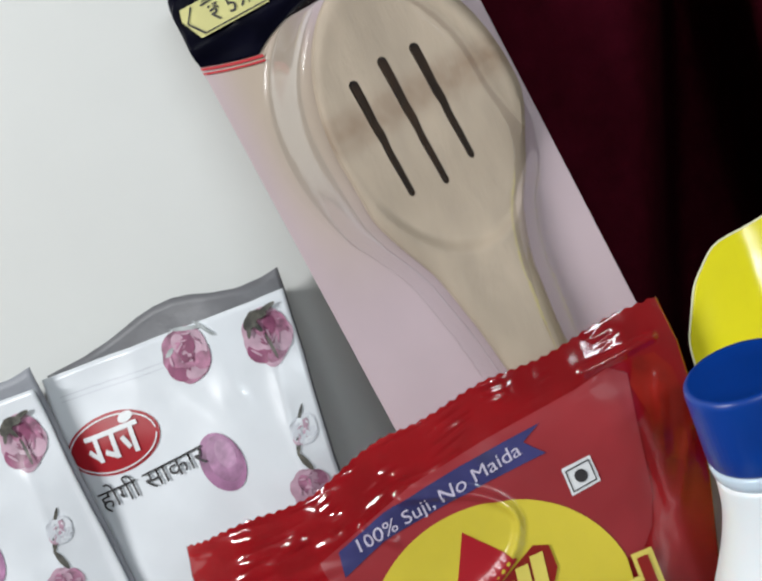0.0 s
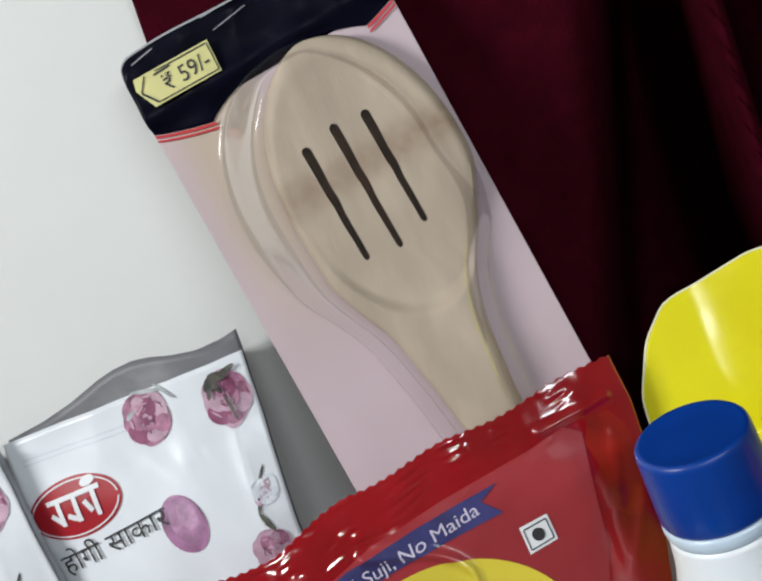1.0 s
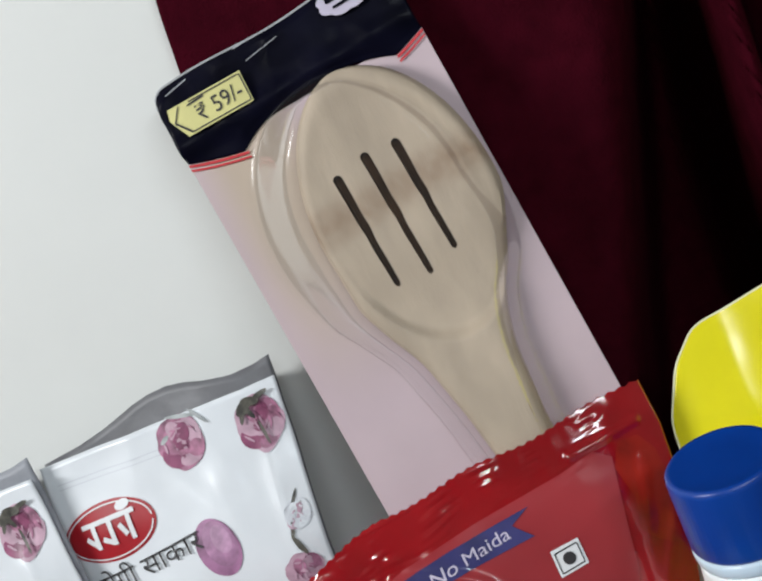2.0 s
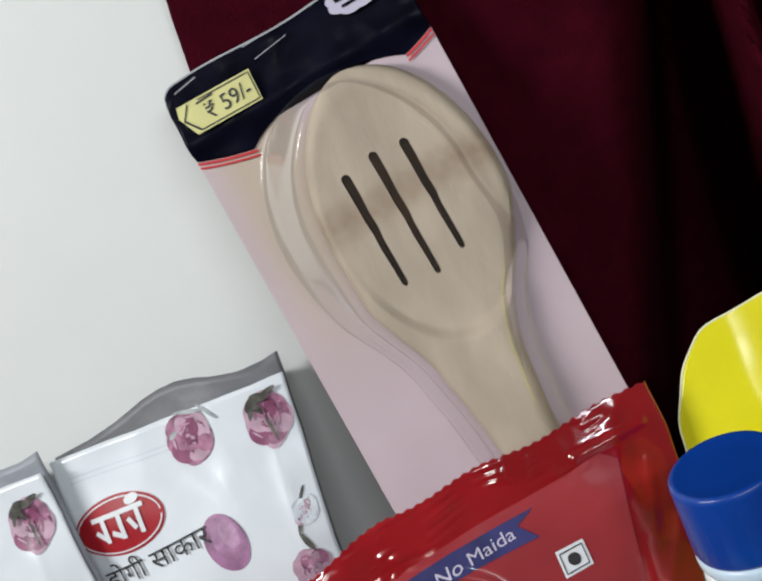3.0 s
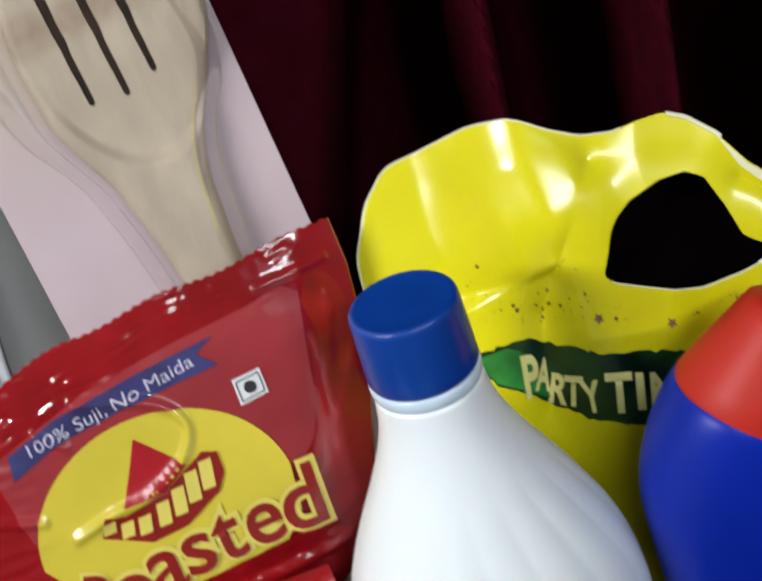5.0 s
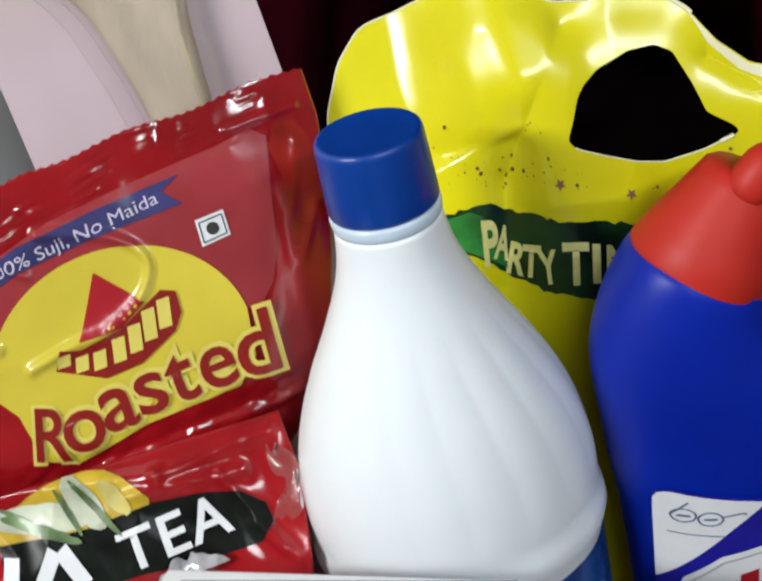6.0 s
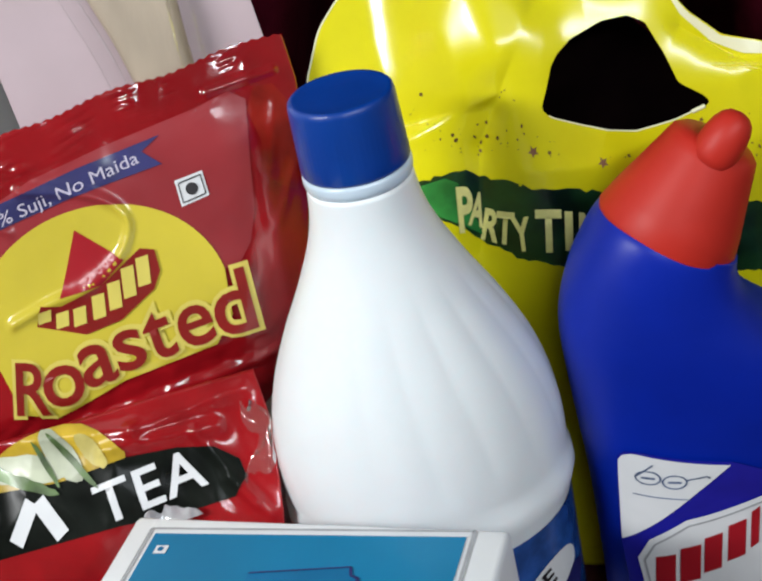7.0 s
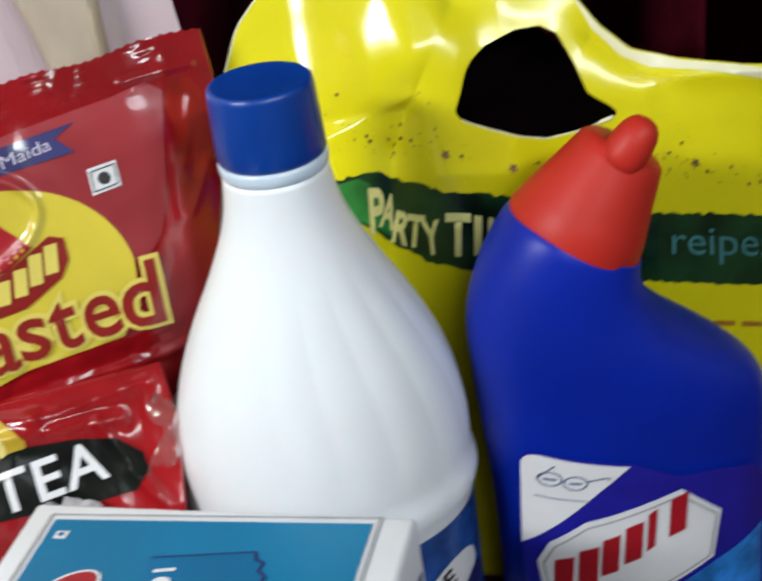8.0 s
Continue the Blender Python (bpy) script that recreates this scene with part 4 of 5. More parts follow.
def bag_plane(x, z, off):
    k = math.sqrt(1.25)
    d = 0.0026 * crumple(x, z, 16, 31.0) + 0.0017 * crease(x, z, 22, 12.0) + 0.0003 * crumple(x, z, 90, 13.0)
    d += 0.006 * math.exp(-((x - 0.045) / 0.03) ** 2 - ((z - 0.235) / 0.025) ** 2)
    for x0, z0, x1, z1, h, wide in BAG_FOLDS:
        ex, ez = x1 - x0, z1 - z0
        t = max(0.0, min(1.0, ((x - x0) * ex + (z - z0) * ez) / (ex * ex + ez * ez)))
        d += 1.35 * h * math.exp(-(((x - x0 - ex * t) ** 2 + (z - z0 - ez * t) ** 2) ** 0.5 / wide) ** 1.15)
    # flat tight facet between two folds, tilted to mirror the lamp at the camera
    along_f, across_f = (0.61 * (x - 0.061) - 0.79 * (z - 0.241)) / 0.019, (0.79 * (x - 0.061) + 0.61 * (z - 0.241)) / 0.012
    facet = smooth(1.9, 0.35, math.hypot(along_f, across_f))
    d += facet * (0.0062 - 0.125 * (z - 0.241) - 0.13 * (x - 0.061) - 0.10 * max(0.0, 0.061 - x) + 0.0007 * crumple(x, z, 40, 2.0) - d)
    d += off
    t = z - 0.09
    flat_y = 0.0005 + 0.25 * (t + math.sqrt(t * t + 0.0004))
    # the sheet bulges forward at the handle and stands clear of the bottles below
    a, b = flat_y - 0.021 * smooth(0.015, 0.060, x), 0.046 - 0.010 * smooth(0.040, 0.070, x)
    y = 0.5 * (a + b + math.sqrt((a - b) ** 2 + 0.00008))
    # slid along rays from about the camera's eye, to fit its view
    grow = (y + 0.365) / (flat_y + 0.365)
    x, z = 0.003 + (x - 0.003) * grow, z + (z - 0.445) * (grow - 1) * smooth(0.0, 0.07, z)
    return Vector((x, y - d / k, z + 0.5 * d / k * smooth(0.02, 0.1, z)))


def build_bag():
    ob = thing("plastic_bag", "shiny yellow plastic bag with a die-cut handle hole", "bag")
    cx, cz = 0.1000, 0.2120
    outer = [(-0.012, 0.002), (-0.012, 0.150), (-0.0135, 0.215), (-0.0116, 0.236), (-0.003, 0.252), (0.0076, 0.2615), (0.020, 0.2628), (0.040, 0.2665), (0.0548, 0.2655), (0.066, 0.2585), (0.077, 0.2535), (0.088, 0.2515), (0.098, 0.2525),
             (0.107, 0.2525), (0.115, 0.2488), (0.1235, 0.2412), (0.132, 0.2290), (0.142, 0.2195), (0.160, 0.2125), (0.190, 0.2045), (0.235, 0.198), (0.240, 0.10), (0.240, 0.002)]
    hole = [(0.0703, 0.2088), (0.0735, 0.2145), (0.0768, 0.2215), (0.0800, 0.2250), (0.0865, 0.2290), (0.0990, 0.2325), (0.1090, 0.2325), (0.1150, 0.2290), (0.1195, 0.2180), (0.1225, 0.2070), (0.1325, 0.2000), (0.1330, 0.1985),
            (0.1180, 0.1957), (0.1032, 0.1950), (0.0930, 0.1972), (0.0830, 0.2012), (0.0730, 0.2055)]

    def reach(poly, a):
        d = Vector((math.cos(a), math.sin(a)))
        best = 0.0
        for (x0, y0), (x1, y1) in zip(poly, poly[1:] + poly[:1]):
            e = Vector((x1 - x0, y1 - y0))
            den = d.x * e.y - d.y * e.x
            if abs(den) < 1e-12:
                continue
            t = ((x0 - cx) * e.y - (y0 - cz) * e.x) / den
            s = ((x0 - cx) * d.y - (y0 - cz) * d.x) / den
            if t > 0 and -1e-9 <= s <= 1 + 1e-9:
                best = max(best, t)
        return best
    n = 300
    inner_r = [reach(hole, 2 * math.pi * i / n) for i in range(n)]
    outer_r = [reach(outer, 2 * math.pi * i / n) for i in range(n)]
    soft_in = [sum(inner_r[(i + j) % n] for j in range(-2, 3)) / 5 for i in range(n)]
    soft_out = [sum(outer_r[(i + j) % n] for j in (-1, 0, 1)) / 3 for i in range(n)]

    def f(u, v):
        i = round(u * n) % n
        a = 2 * math.pi * i / n
        r = soft_in[i] + (soft_out[i] - soft_in[i]) * v ** 1.3
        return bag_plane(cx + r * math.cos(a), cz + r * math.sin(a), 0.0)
    sheet = link("sheet", grid_bm(n, 110, f, wrap=True), M_BAG, ob)
    sheet.modifiers.new("thick", "SOLIDIFY").thickness = 0.0004

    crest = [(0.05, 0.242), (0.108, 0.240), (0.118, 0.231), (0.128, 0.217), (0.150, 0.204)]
    # near-black sheet added behind the hole, in place of the shade seen there
    link("backing", grid_bm(24, 16, lambda u, v: bag_plane(0.052 + 0.096 * u, 0.176 + (along(crest, 0.052 + 0.096 * u) - 0.176) * v, -0.022)), M_HOLESHADE, ob, "near-black added sheet for the shade behind the handle hole")

    def rim(name, radii, a0, a1, size):
        cu = bpy.data.curves.new(name, "CURVE")
        cu.dimensions, cu.bevel_depth, cu.bevel_resolution = "3D", size, 2
        sp = cu.splines.new("POLY")
        idx = range(a0, a1)
        sp.points.add(len(idx) - 1)
        for p, i in zip(sp.points, idx):
            a = 2 * math.pi * (i % n) / n
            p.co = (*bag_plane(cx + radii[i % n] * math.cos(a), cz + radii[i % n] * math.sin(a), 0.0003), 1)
        c = new(name, cu)
        me = bpy.data.meshes.new_from_object(c.evaluated_get(bpy.context.evaluated_depsgraph_get()))
        bpy.data.objects.remove(c)
        me.materials.clear()
        me.materials.append(M_BAGEDGE)
        r = new(name, me)
        r.parent = ob
        tagged(r, "pale cut edge of the film")
    rim("hole_edge", soft_in, 160, 276, 0.0003)
    rim("hole_edge", soft_in, 274, 280, 0.0008)
    rim("top_edge", soft_out, 340, 366, 0.0009)
    printed("edge_strip", [(0.1228, 0.2414), (0.1315, 0.2287), (0.1415, 0.2191), (0.1600, 0.2121), (0.1900, 0.2041), (0.1900, 0.2005), (0.1640, 0.2078), (0.1480, 0.2118), (0.1380, 0.2180), (0.1285, 0.2290)], bag_plane, 0.0007, M_BAGEDGE, ob, "white strip along the top edge of the film", most=0.003)
    rim("top_edge", soft_out, 85, 170, 0.0004)

    band = [(0.0200, 0.1960), (0.0360, 0.1965), (0.0450, 0.1925), (0.0600, 0.1850), (0.0950, 0.1760), (0.1300, 0.1665), (0.1800, 0.1575), (0.2250, 0.148), (0.2250, 0.126), (0.1770, 0.1345), (0.1300, 0.1435), (0.0950, 0.1500), (0.0724, 0.1550), (0.0500, 0.1645), (0.0330, 0.1775), (0.0225, 0.1835), (0.0185, 0.1900)]
    rough, wob = [], random.Random(3)
    for (xa, za), (xb, zb) in zip(band, band[1:] + band[:1]):
        m = max(1, int(math.hypot(xb - xa, zb - za) / 0.0022))
        rough += [(xa + (xb - xa) * i / m + wob.uniform(-0.0005, 0.0005), za + (zb - za) * i / m + wob.uniform(-0.0007, 0.0007)) for i in range(m)]
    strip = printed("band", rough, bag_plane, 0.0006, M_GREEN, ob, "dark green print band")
    printed("band_end", [(0.0200, 0.1945), (0.0300, 0.1950), (0.0345, 0.1925), (0.0385, 0.1800), (0.0400, 0.1740), (0.0335, 0.1785), (0.0230, 0.1845), (0.0195, 0.1900)], bag_plane, 0.0010, M_GREENLITE, strip, "brighter green end of the band")
    for ch, x, z, size, wide, turn in (("P", 0.0312, 0.1772, 0.0200, 0.0060, -8), ("A", 0.0350, 0.1790, 0.0150, 0.0056, -22), ("R", 0.0385, 0.1735, 0.0140, 0.0062, -24), ("T", 0.0432, 0.1712, 0.0140, 0.0066, -18),
                                       ("Y", 0.0494, 0.1668, 0.0145, 0.0068, -6), ("T", 0.0572, 0.1650, 0.0185, 0.0098, -12), ("I", 0.0680, 0.1632, 0.0170, 0.0030, -12), ("M", 0.0728, 0.1615, 0.0175, 0.0095, -13), ("E", 0.0838, 0.1590, 0.0170, 0.0062, -13)):
        link("letter", lay(text_flat(ch, size, bold=0.035, width=wide), bag_plane, 0.0013, at=(x, z), turn=turn, most=0.003), M_PARTY, strip, "cream brush letter")
    link("small_lettering", lay(text_flat("reipes", 0.0135, width=0.0400), bag_plane, 0.0012, at=(0.1430, 0.1505), turn=-10.5), M_TEAL, strip, "teal lettering")
    prints("caption_bar", [bar(0.155 + i * 0.011, 0.1255 - i * 0.0022, 0.163 + i * 0.011, 0.1239 - i * 0.0022, 0.0016) for i in range(5)], bag_plane, 0.0009, M_CAPTION, ob)
    rng = random.Random(12)
    specks, stars = [], []
    for i in range(170):
        x = rng.uniform(0.018, 0.215)
        top = 0.1975 - 0.26 * (x - 0.035)
        z = top + 0.004 + abs(rng.gauss(0, 0.010))
        if any((Vector((x, z)) - Vector(h)).length < 0.007 for h in hole) or (0.073 < x < 0.128 and z > 0.190 and abs(x - 0.1) < 0.026 and z < 0.232 and z > 0.1905):
            continue
        r = rng.choice([0.0002, 0.0003, 0.0004, 0.0007])
        specks.append(oval(x, z, r, r * rng.uniform(0.5, 1), rng.uniform(0, 180), 7))
    for x, z in ((0.0640, 0.1960), (0.0880, 0.1875), (0.1380, 0.187), (0.1580, 0.178)):
        stars.append([(x + (0.0021 if i % 2 else 0.0009) * math.cos(i * math.pi / 5), z + (0.0021 if i % 2 else 0.0009) * math.sin(i * math.pi / 5)) for i in range(10)])
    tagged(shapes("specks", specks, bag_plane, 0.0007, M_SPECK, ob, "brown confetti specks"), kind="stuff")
    prints("star", stars, bag_plane, 0.0008, M_STAR, ob, "small purple star")
    return ob


build_bag()


# ---- white bottle with blue cap ----
BODY = [(0.000, 0.0470, 0.0390), (0.004, 0.0500, 0.0410), (0.070, 0.0510, 0.0412), (0.094, 0.0512, 0.0412), (0.0985, 0.0530, 0.0425), (0.103, 0.0542, 0.0434), (0.108, 0.0538, 0.0432), (0.1115, 0.0522, 0.0422), (0.116, 0.0527, 0.0425),
        (0.130, 0.0524, 0.0424), (0.145, 0.0500, 0.0412), (0.160, 0.0454, 0.0385), (0.177, 0.0378, 0.0335), (0.191, 0.0304, 0.0284), (0.207, 0.0229, 0.0225), (0.218, 0.0193, 0.0193), (0.228, 0.0178, 0.0178), (0.2300, 0.0176, 0.0176)]


def lathe(rows, n=96, flute=None):
    def at(z, a, rx, ry):
        m = flute(z, a) if flute else 0.0
        return Vector(((rx + m) * math.cos(a), (ry + m) * math.sin(a), z))
    bm = bmesh.new()
    rings = [[bm.verts.new(at(z, 2 * math.pi * i / n, rx, ry)) for i in range(n)] for z, rx, ry in rows]
    for r0, r1 in zip(rings, rings[1:]):
        for i in range(n):
            k = (i + 1) % n
            bm.faces.new((r0[i], r0[k], r1[k], r1[i]))
    bm.faces.new(list(reversed(rings[0])))
    bm.faces.new(rings[-1])
    return bm


def fine_rows(rows, step):
    """The rows of a profile, filled in smoothly (Catmull-Rom) about every step metres."""
    out = []
    for i in range(len(rows) - 1):
        p0, p1, p2, p3 = rows[max(0, i - 1)], rows[i], rows[i + 1], rows[min(len(rows) - 1, i + 2)]
        m = max(1, int(abs(p2[0] - p1[0]) / step))
        for j in range(m):
            t = j / m
            vals = [p1[0] + (p2[0] - p1[0]) * t]
            for c in (1, 2):
                a, b = (p2[c] - p0[c]) * 0.5 * (p2[0] - p1[0]) * 2 / max(1e-6, p2[0] - p0[0]), (p3[c] - p1[c]) * 0.5 * (p2[0] - p1[0]) * 2 / max(1e-6, p3[0] - p1[0])
                h = t * t * (3 - 2 * t)
                vals.append(p1[c] + (p2[c] - p1[c]) * h + a * (t ** 3 - 2 * t * t + t) + b * (t ** 3 - t * t))
            out.append(tuple(vals))
    out.append(rows[-1])
    return out


def build_white_bottle():
    ob = thing("cleaner_bottle", "white fluted plastic bottle with a blue screw cap", "bottle")

    def flute(z, a):
        w = smooth(0.114, 0.135, z) * smooth(0.205, 0.175, z)
        swirl = a + (z - 0.11) * 2.0
        return 0.00045 * w * (abs(math.sin(swirl * 8.5)) - 0.5) * (0.35 + 0.65 * smooth(-0.4, 0.6, math.cos(a + 0.7)))
    link("body", lathe(fine_rows(BODY, 0.003), 264, flute), M_BOTTLE, ob)
    link("collar", lathe([(0.2300, 0.0174, 0.0174), (0.2312, 0.0180, 0.0180), (0.2325, 0.0182, 0.0182), (0.2338, 0.0182, 0.0182), (0.2346, 0.0180, 0.0180), (0.2351, 0.0172, 0.0172)], 72), M_COLLAR, ob, "pale translucent collar")

    def knurl(z, a):
        return 0.00004 * math.sin(a * 60) * smooth(0.237, 0.240, z) * smooth(0.2565, 0.254, z)
    cap_rows = [(0.2350, 0.0160, 0.0160), (0.2352, 0.0176, 0.0176), (0.2362, 0.0180, 0.0180), (0.2420, 0.0178, 0.0178), (0.2480, 0.0176, 0.0176), (0.2575, 0.0173, 0.0173), (0.2592, 0.0170, 0.0170), (0.2600, 0.0162, 0.0162), (0.2597, 0.0150, 0.0150), (0.2594, 0.0060, 0.0060)]
    link("cap", lathe(cap_rows, 180, knurl), M_CAP, ob, "dark blue ribbed screw cap")

    def wrap(x, z, off):
        """Round the label: x is the way round from the front."""
        a = -math.pi / 2 + x / 0.046
        rx, ry = along([(r[0], r[1]) for r in BODY], z) + off, along([(r[0], r[2]) for r in BODY], z) + off
        return Vector((rx * math.cos(a), ry * math.sin(a), z))
    lab = link("label", lay(poly_flat([(-0.09, 0.012), (0.09, 0.012), (0.09, 0.0930), (-0.09, 0.0930)]), wrap, 0.0004, most=0.006), M_BLABEL, ob, "blue paper label")
    shapes("label_plate", [oval(0.0360, 0.067, 0.0150, 0.0098, 14, 30)], wrap, 0.0008, M_WHITE, lab, "white plate")
    printed("label_swoosh", [(0.016, 0.050), (0.030, 0.0550), (0.048, 0.0650), (0.058, 0.061), (0.048, 0.047), (0.028, 0.040)], wrap, 0.0010, M_DARKBLUE, lab)
    link("label_text", lay(text_flat("RE", 0.0110, bold=0.02), wrap, 0.0014, at=(0.0255, 0.0640), turn=18), M_INK, lab)
    return ob


build_white_bottle()


# ---- toilet cleaner bottle ----
def build_duck_bottle():
    ob = thing("toilet_cleaner", "cobalt blue angled-neck cleaner bottle with red cap", "bottle")
    y0 = -0.002
    secs = [(0.112, 0.0, 0, 0.048, 0.026), (0.112, 0.004, 0, 0.0525, 0.030), (0.1125, 0.05, 0, 0.0530, 0.031), (0.1125, 0.09, 0, 0.0535, 0.031), (0.1105, 0.122, 7, 0.0540, 0.031), (0.1045, 0.144, 16, 0.0500, 0.0305),
            (0.0975, 0.161, 24, 0.0390, 0.0285), (0.0955, 0.1735, 31, 0.0310, 0.027), (0.0968, 0.1825, 34, 0.0262, 0.0255), (0.0995, 0.1865, 34, 0.0235, 0.0235)]

    def loft(rows, n=64, power=2.0):
        bm = bmesh.new()
        rings = []
        for x, z, tilt, rx, ry in rows:
            c, s = math.cos(radians(tilt)), math.sin(radians(tilt))
            ring = []
            for i in range(n):
                a = 2 * math.pi * i / n
                u, w = math.cos(a), math.sin(a)
                u, w = rx * math.copysign(abs(u) ** (2 / power), u), ry * math.copysign(abs(w) ** (2 / power), w)
                ring.append(bm.verts.new((x + u * c, y0 + w, z - u * s)))
            rings.append(ring)
        for r0, r1 in zip(rings, rings[1:]):
            for i in range(n):
                k = (i + 1) % n
                bm.faces.new((r0[i], r0[k], r1[k], r1[i]))
        bm.faces.new(list(reversed(rings[0])))
        bm.faces.new(rings[-1])
        return bm

    def dense(rows, m=6):
        out = []
        for i in range(len(rows) - 1):
            p = [np.array(rows[min(len(rows) - 1, max(0, i + d))], float) for d in (-1, 0, 1, 2)]
            for j in range(m):
                t = j / m
                out.append(tuple(0.5 * (2 * p[1] + (p[2] - p[0]) * t + (2 * p[0] - 5 * p[1] + 4 * p[2] - p[3]) * t * t + (3 * p[1] - p[0] - 3 * p[2] + p[3]) * t ** 3)))
        out.append(tuple(map(float, rows[-1])))
        return out
    link("body", loft(dense(secs), 72, 2.2), M_CLEANER, ob)
    ax = Vector((math.sin(radians(34)), 0, math.cos(radians(34))))
    base = Vector((0.0964, 0, 0.1846))

    def step(d, r):
        p = base + ax * d
        return (p.x, p.z, 34, r, r)
    link("cap", loft([step(-0.0005, 0.0235), step(-0.0003, 0.0245), step(0.0015, 0.0250), step(0.010, 0.0228), step(0.022, 0.0190), step(0.031, 0.0163), step(0.0345, 0.0152), step(0.0365, 0.0128), step(0.0368, 0.006)], 64), M_CLEANCAP, ob, "red tapered cap")
    noz = []
    p0, d = Vector((0.1120, 0, 0.2140)), Vector((0.62, 0, 0.78)).normalized()
    for t, r in ((-0.0030, 0.0020), (-0.0026, 0.0055), (-0.0016, 0.0069), (0.001, 0.0076), (0.004, 0.0078), (0.0075, 0.0075), (0.0112, 0.0068), (0.0140, 0.0055), (0.0158, 0.0036), (0.0165, 0.0010)):
        q = p0 + d * t
        noz.append((q.x, q.z, 38, r, r))
    tip = link("nozzle_tip", loft(noz, 32), M_CLEANCAP, ob, "rounded red tip")
    tip.location = (0.0, -0.0095, 0.0)

    def front(x, z, off):
        x, z = x + 0.003, z - 0.006
        i = 0.1122
        s = max(-0.985, min(0.985, (x - i) / 0.0550))
        return Vector((x, y0 - (0.0318 + off) * (1 - abs(s) ** 2.2) ** (1 / 2.2) - 0.0006, z))
    lab = printed("label", [(0.0635, 0.1170), (0.0655, 0.1195), (0.0700, 0.1200), (0.1008, 0.1130), (0.1180, 0.1030), (0.1330, 0.1010), (0.1500, 0.0950), (0.1580, 0.08), (0.1580, 0.012), (0.0660, 0.012), (0.0620, 0.05), (0.0610, 0.0800)],
                  front, 0.0004, M_CLEANLAB, ob, "violet blue front label")
    corner = printed("corner_panel", [(0.0630, 0.1110), (0.0634, 0.1155), (0.0648, 0.1180), (0.0675, 0.1192), (0.0705, 0.1190), (0.1000, 0.1122), (0.0880, 0.1020), (0.0740, 0.0885), (0.0612, 0.0765)], front, 0.0009, M_WHITE, lab, "white corner of the label")
    ring = []
    for cx in (0.0720, 0.0805):
        pts = oval(cx, 0.1090 - (cx - 0.0720) * 0.2, 0.0040, 0.0030, 0, 20)
        ring += [bar(*p, *q, 0.0006) for p, q in zip(pts, pts[1:] + pts[:1])] + [bar(cx - 0.0022, pts[0][1], cx + 0.0022, pts[0][1] - 0.0002, 0.0010)]
    ring += [bar(0.0845, 0.1080, 0.0915, 0.1090, 0.0006), bar(0.0915, 0.1090, 0.0925, 0.1080, 0.0006), bar(0.0682, 0.1095, 0.0740, 0.1150, 0.0006), bar(0.0665, 0.1010, 0.0850, 0.0990, 0.0005)]
    shapes("goggles_sign", ring, front, 0.0013, M_STEEL, corner, "thin grey goggles drawing")
    rim = printed("plate_edge", [(0.0655, 0.0690), (0.0700, 0.0790), (0.0830, 0.0890), (0.1185, 0.0975), (0.1345, 0.0820), (0.1310, 0.0610), (0.1100, 0.0520), (0.0690, 0.0320)], front, 0.0009, M_WHITE, lab, "white hexagonal plate")
    inner = [(0.0675, 0.0685), (0.0715, 0.0770), (0.0835, 0.0865), (0.1180, 0.0950), (0.1325, 0.0810), (0.1295, 0.0625), (0.1100, 0.0545), (0.0705, 0.0350)]
    shapes("plate_line", [bar(*p, *q, 0.0007) for p, q in zip(inner, inner[1:] + inner[:1])], front, 0.0013, M_GREYLINE, rim)
    marks = []
    for i in range(6):
        x, z, w = 0.0730 + i * 0.0086, 0.0540 + i * 0.0046, (0.0068, 0.0072, 0.0064, 0.0066, 0.0032, 0.0066)[i]
        marks.append([(x - 0.0030, z), (x - 0.0030 + w, z + 0.002), (x - 0.0016 + w, z + 0.0190), (x - 0.0016, z + 0.0170)])
    prints("brand_mark", marks, front, 0.0014, M_OVAL, rim, "red block mark")
    printed("sky_panel", [(0.0700, 0.0300), (0.1100, 0.0495), (0.1320, 0.0585), (0.1540, 0.0640), (0.1540, 0.0130), (0.0690, 0.0130)], front, 0.0008, M_SKY, lab, "bright blue panel")
    return ob


build_duck_bottle()


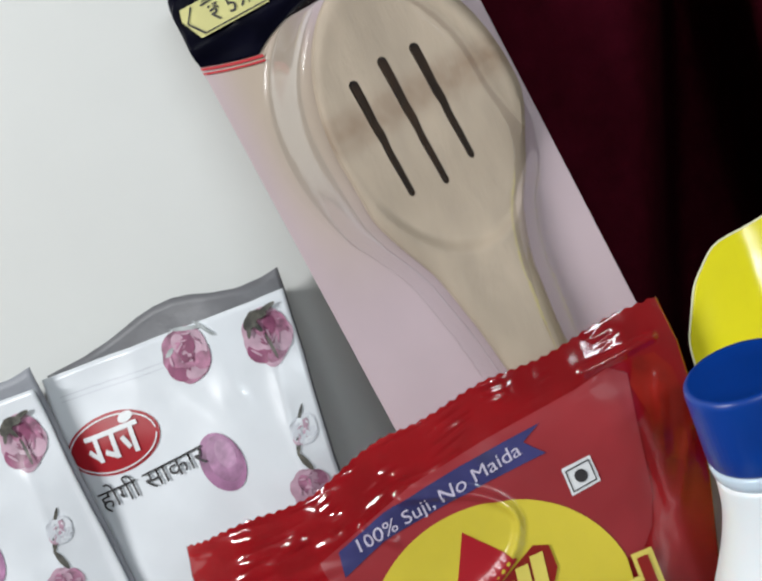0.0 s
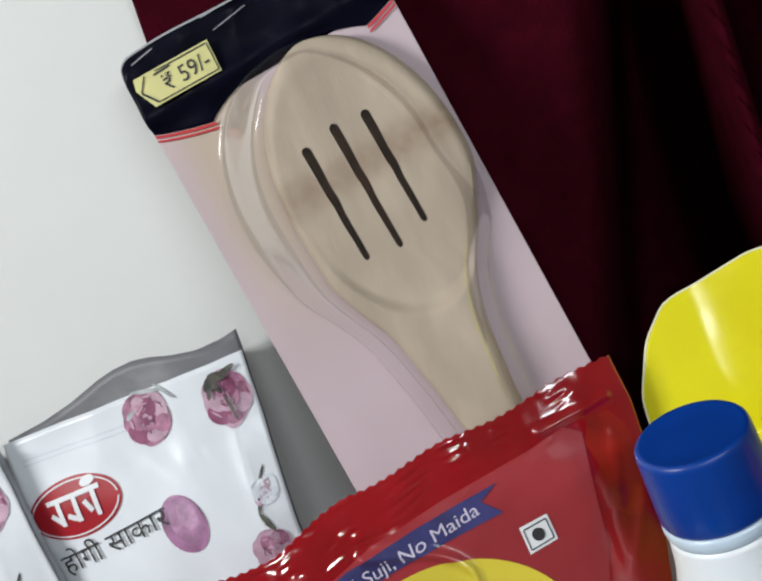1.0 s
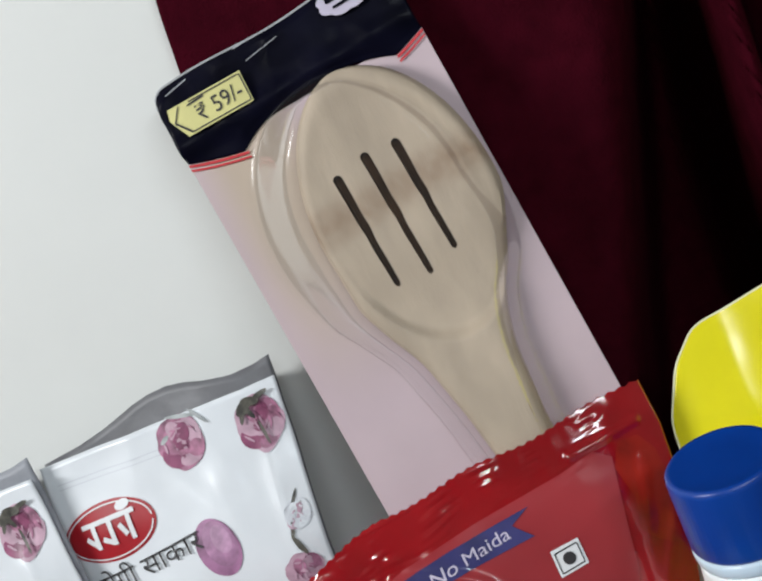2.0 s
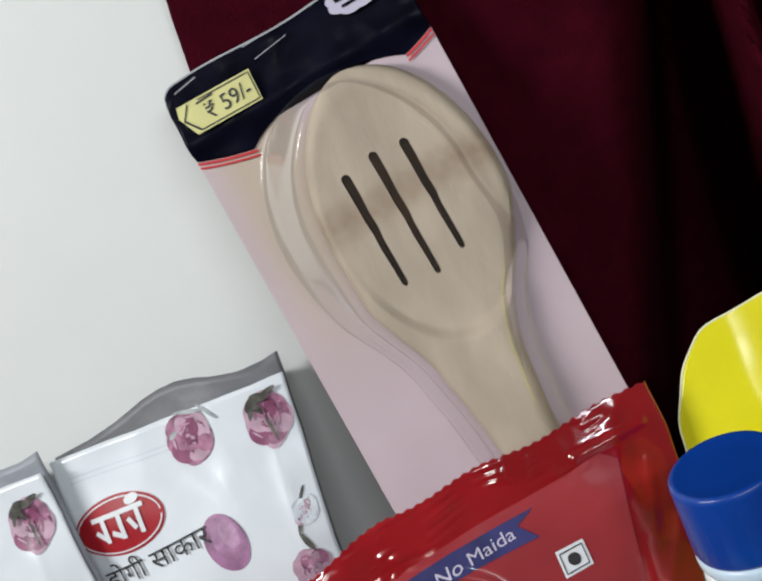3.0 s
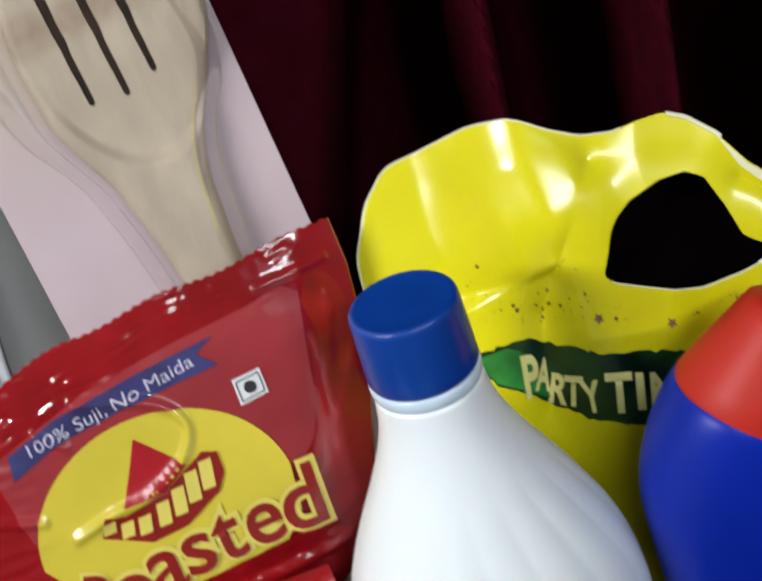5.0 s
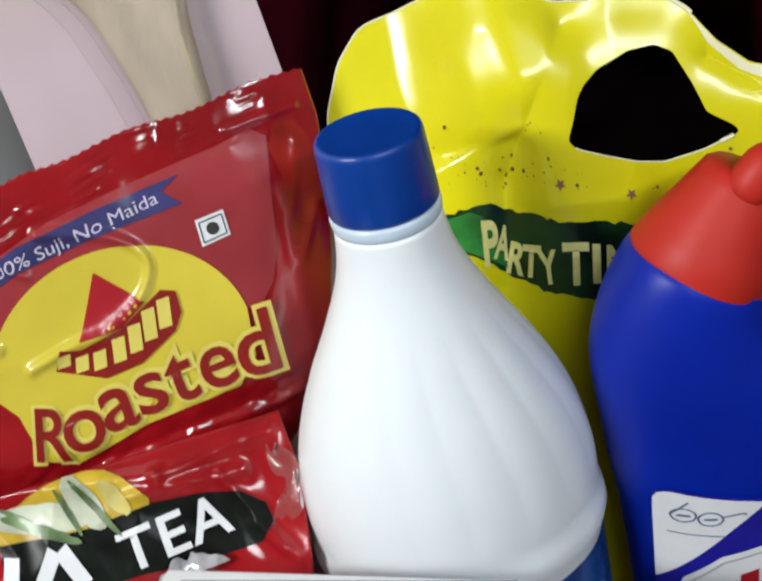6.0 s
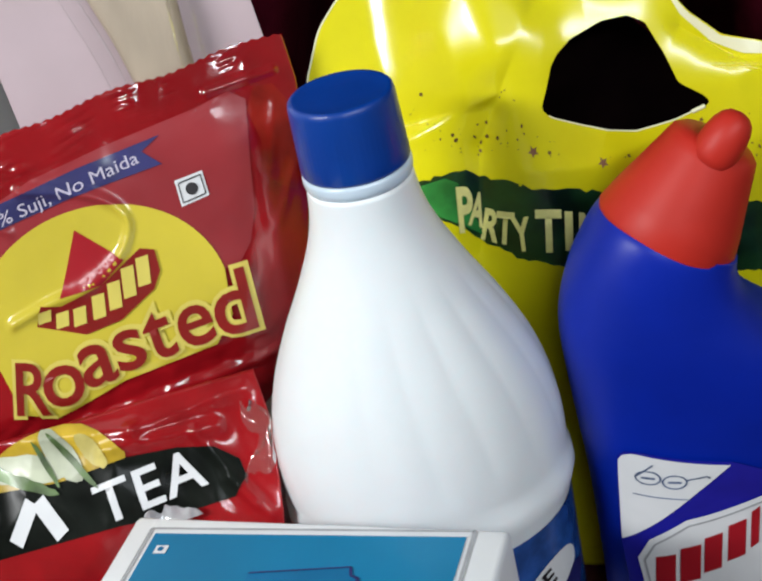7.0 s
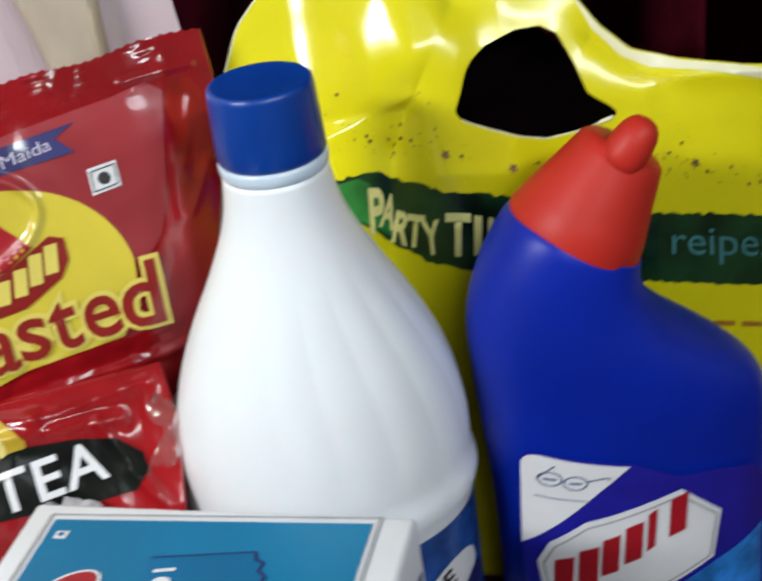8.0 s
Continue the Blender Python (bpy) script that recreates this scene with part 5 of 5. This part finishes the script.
# ---- teal carton ----
def build_carton():
    ob = thing("carton", "white-edged carton with a teal printed top panel", "box")
    turn = Matrix.Translation((-0.0956, -0.0437, 0.0)) @ Matrix.Rotation(radians(-21.87), 4, "Z")
    W, D, Hh = 0.1250, 0.0780, 0.150

    def put(bm):
        bm.transform(turn)
        return bm
    link("body", put(box_bm(0, W, -D, 0, 0, Hh, 0.0022, 3)), M_BOX, ob, smooth=True)

    def top(u, w, off):
        return turn @ Vector((u, w, Hh + off + 0.0002))
    pan = printed("top_panel", [(0.0105, -0.0085), (0.1125, -0.0045), (0.1125, -D + 0.004), (0.0105, -D + 0.004)], top, 0.0002, M_TEALBOX, ob, "teal blue printed panel", most=0.02)
    printed("inner_panel", [(0.0490, -0.0240), (0.0805, -0.0195), (0.0815, -0.0230), (0.0842, -0.0240), (0.0835, -0.0275), (0.0865, -0.0297), (0.0865, -D + 0.004), (0.0480, -D + 0.004)], top, 0.0005, M_TEALDARK, pan, "deeper blue shape", most=0.02)
    torn_edge = [(0.0490, -0.0240), (0.0805, -0.0195), (0.0815, -0.0230), (0.0842, -0.0240), (0.0835, -0.0275), (0.0865, -0.0297), (0.0850, -0.0335), (0.0875, -0.0370), (0.0858, -0.0407), (0.0872, -0.0455), (0.0860, -0.0500), (0.0875, -0.0560)]
    shapes("panel_line", [bar(*p, *q, 0.0006 if i == 0 else 0.0009) for i, (p, q) in enumerate(zip(torn_edge, torn_edge[1:]))], top, 0.0007, M_DARKBLUE, pan)
    shapes("panel_edge", [bar(0.1145, -0.0015, 0.1145, -D + 0.002, 0.0010), bar(0.0085, -0.0065, 0.1145, -0.0022, 0.0009), bar(0.0085, -0.0065, 0.0085, -D + 0.002, 0.0009)], top, 0.0004, M_GREYLINE, ob)
    veg = printed("veg_mark", [(0.0138, -0.0178), (0.0180, -0.0176), (0.0180, -0.0140), (0.0138, -0.0142)], top, 0.0006, M_WHITE, pan)
    printed("veg_dot", oval(0.0159, -0.0159, 0.0010, 0.0010, 0, 14), top, 0.0009, M_TEALDARK, veg)
    logo = shapes("logo", [oval(0.0275, -0.0405, 0.0120, 0.0070, 48, 30), oval(0.0275, -0.0405, 0.0108, 0.0058, 48, 30)], top, 0.0006, [M_WHITE, M_OVAL], pan, "red oval logo", step=0.0003)
    prints("brand_mark", [bar(0.0520, -0.0300, 0.0585, -0.0287, 0.0014), oval(0.0560, -0.0345, 0.0030, 0.0024, 0, 18), bar(0.0530, -0.0398, 0.0580, -0.0388, 0.0014), bar(0.0525, -0.0440, 0.0590, -0.0427, 0.0014)], top, 0.0009, M_WHITE, pan, "white block mark")

    def side(u, w, off):
        return turn @ Vector((W + off + 0.0002, -u, w))
    printed("side_print", [(0.005, 0.004), (D - 0.004, 0.004), (D - 0.004, 0.140), (0.005, 0.133)], side, 0.0002, M_STEEL, ob, "grey-blue side print", most=0.02)
    return ob


build_carton()
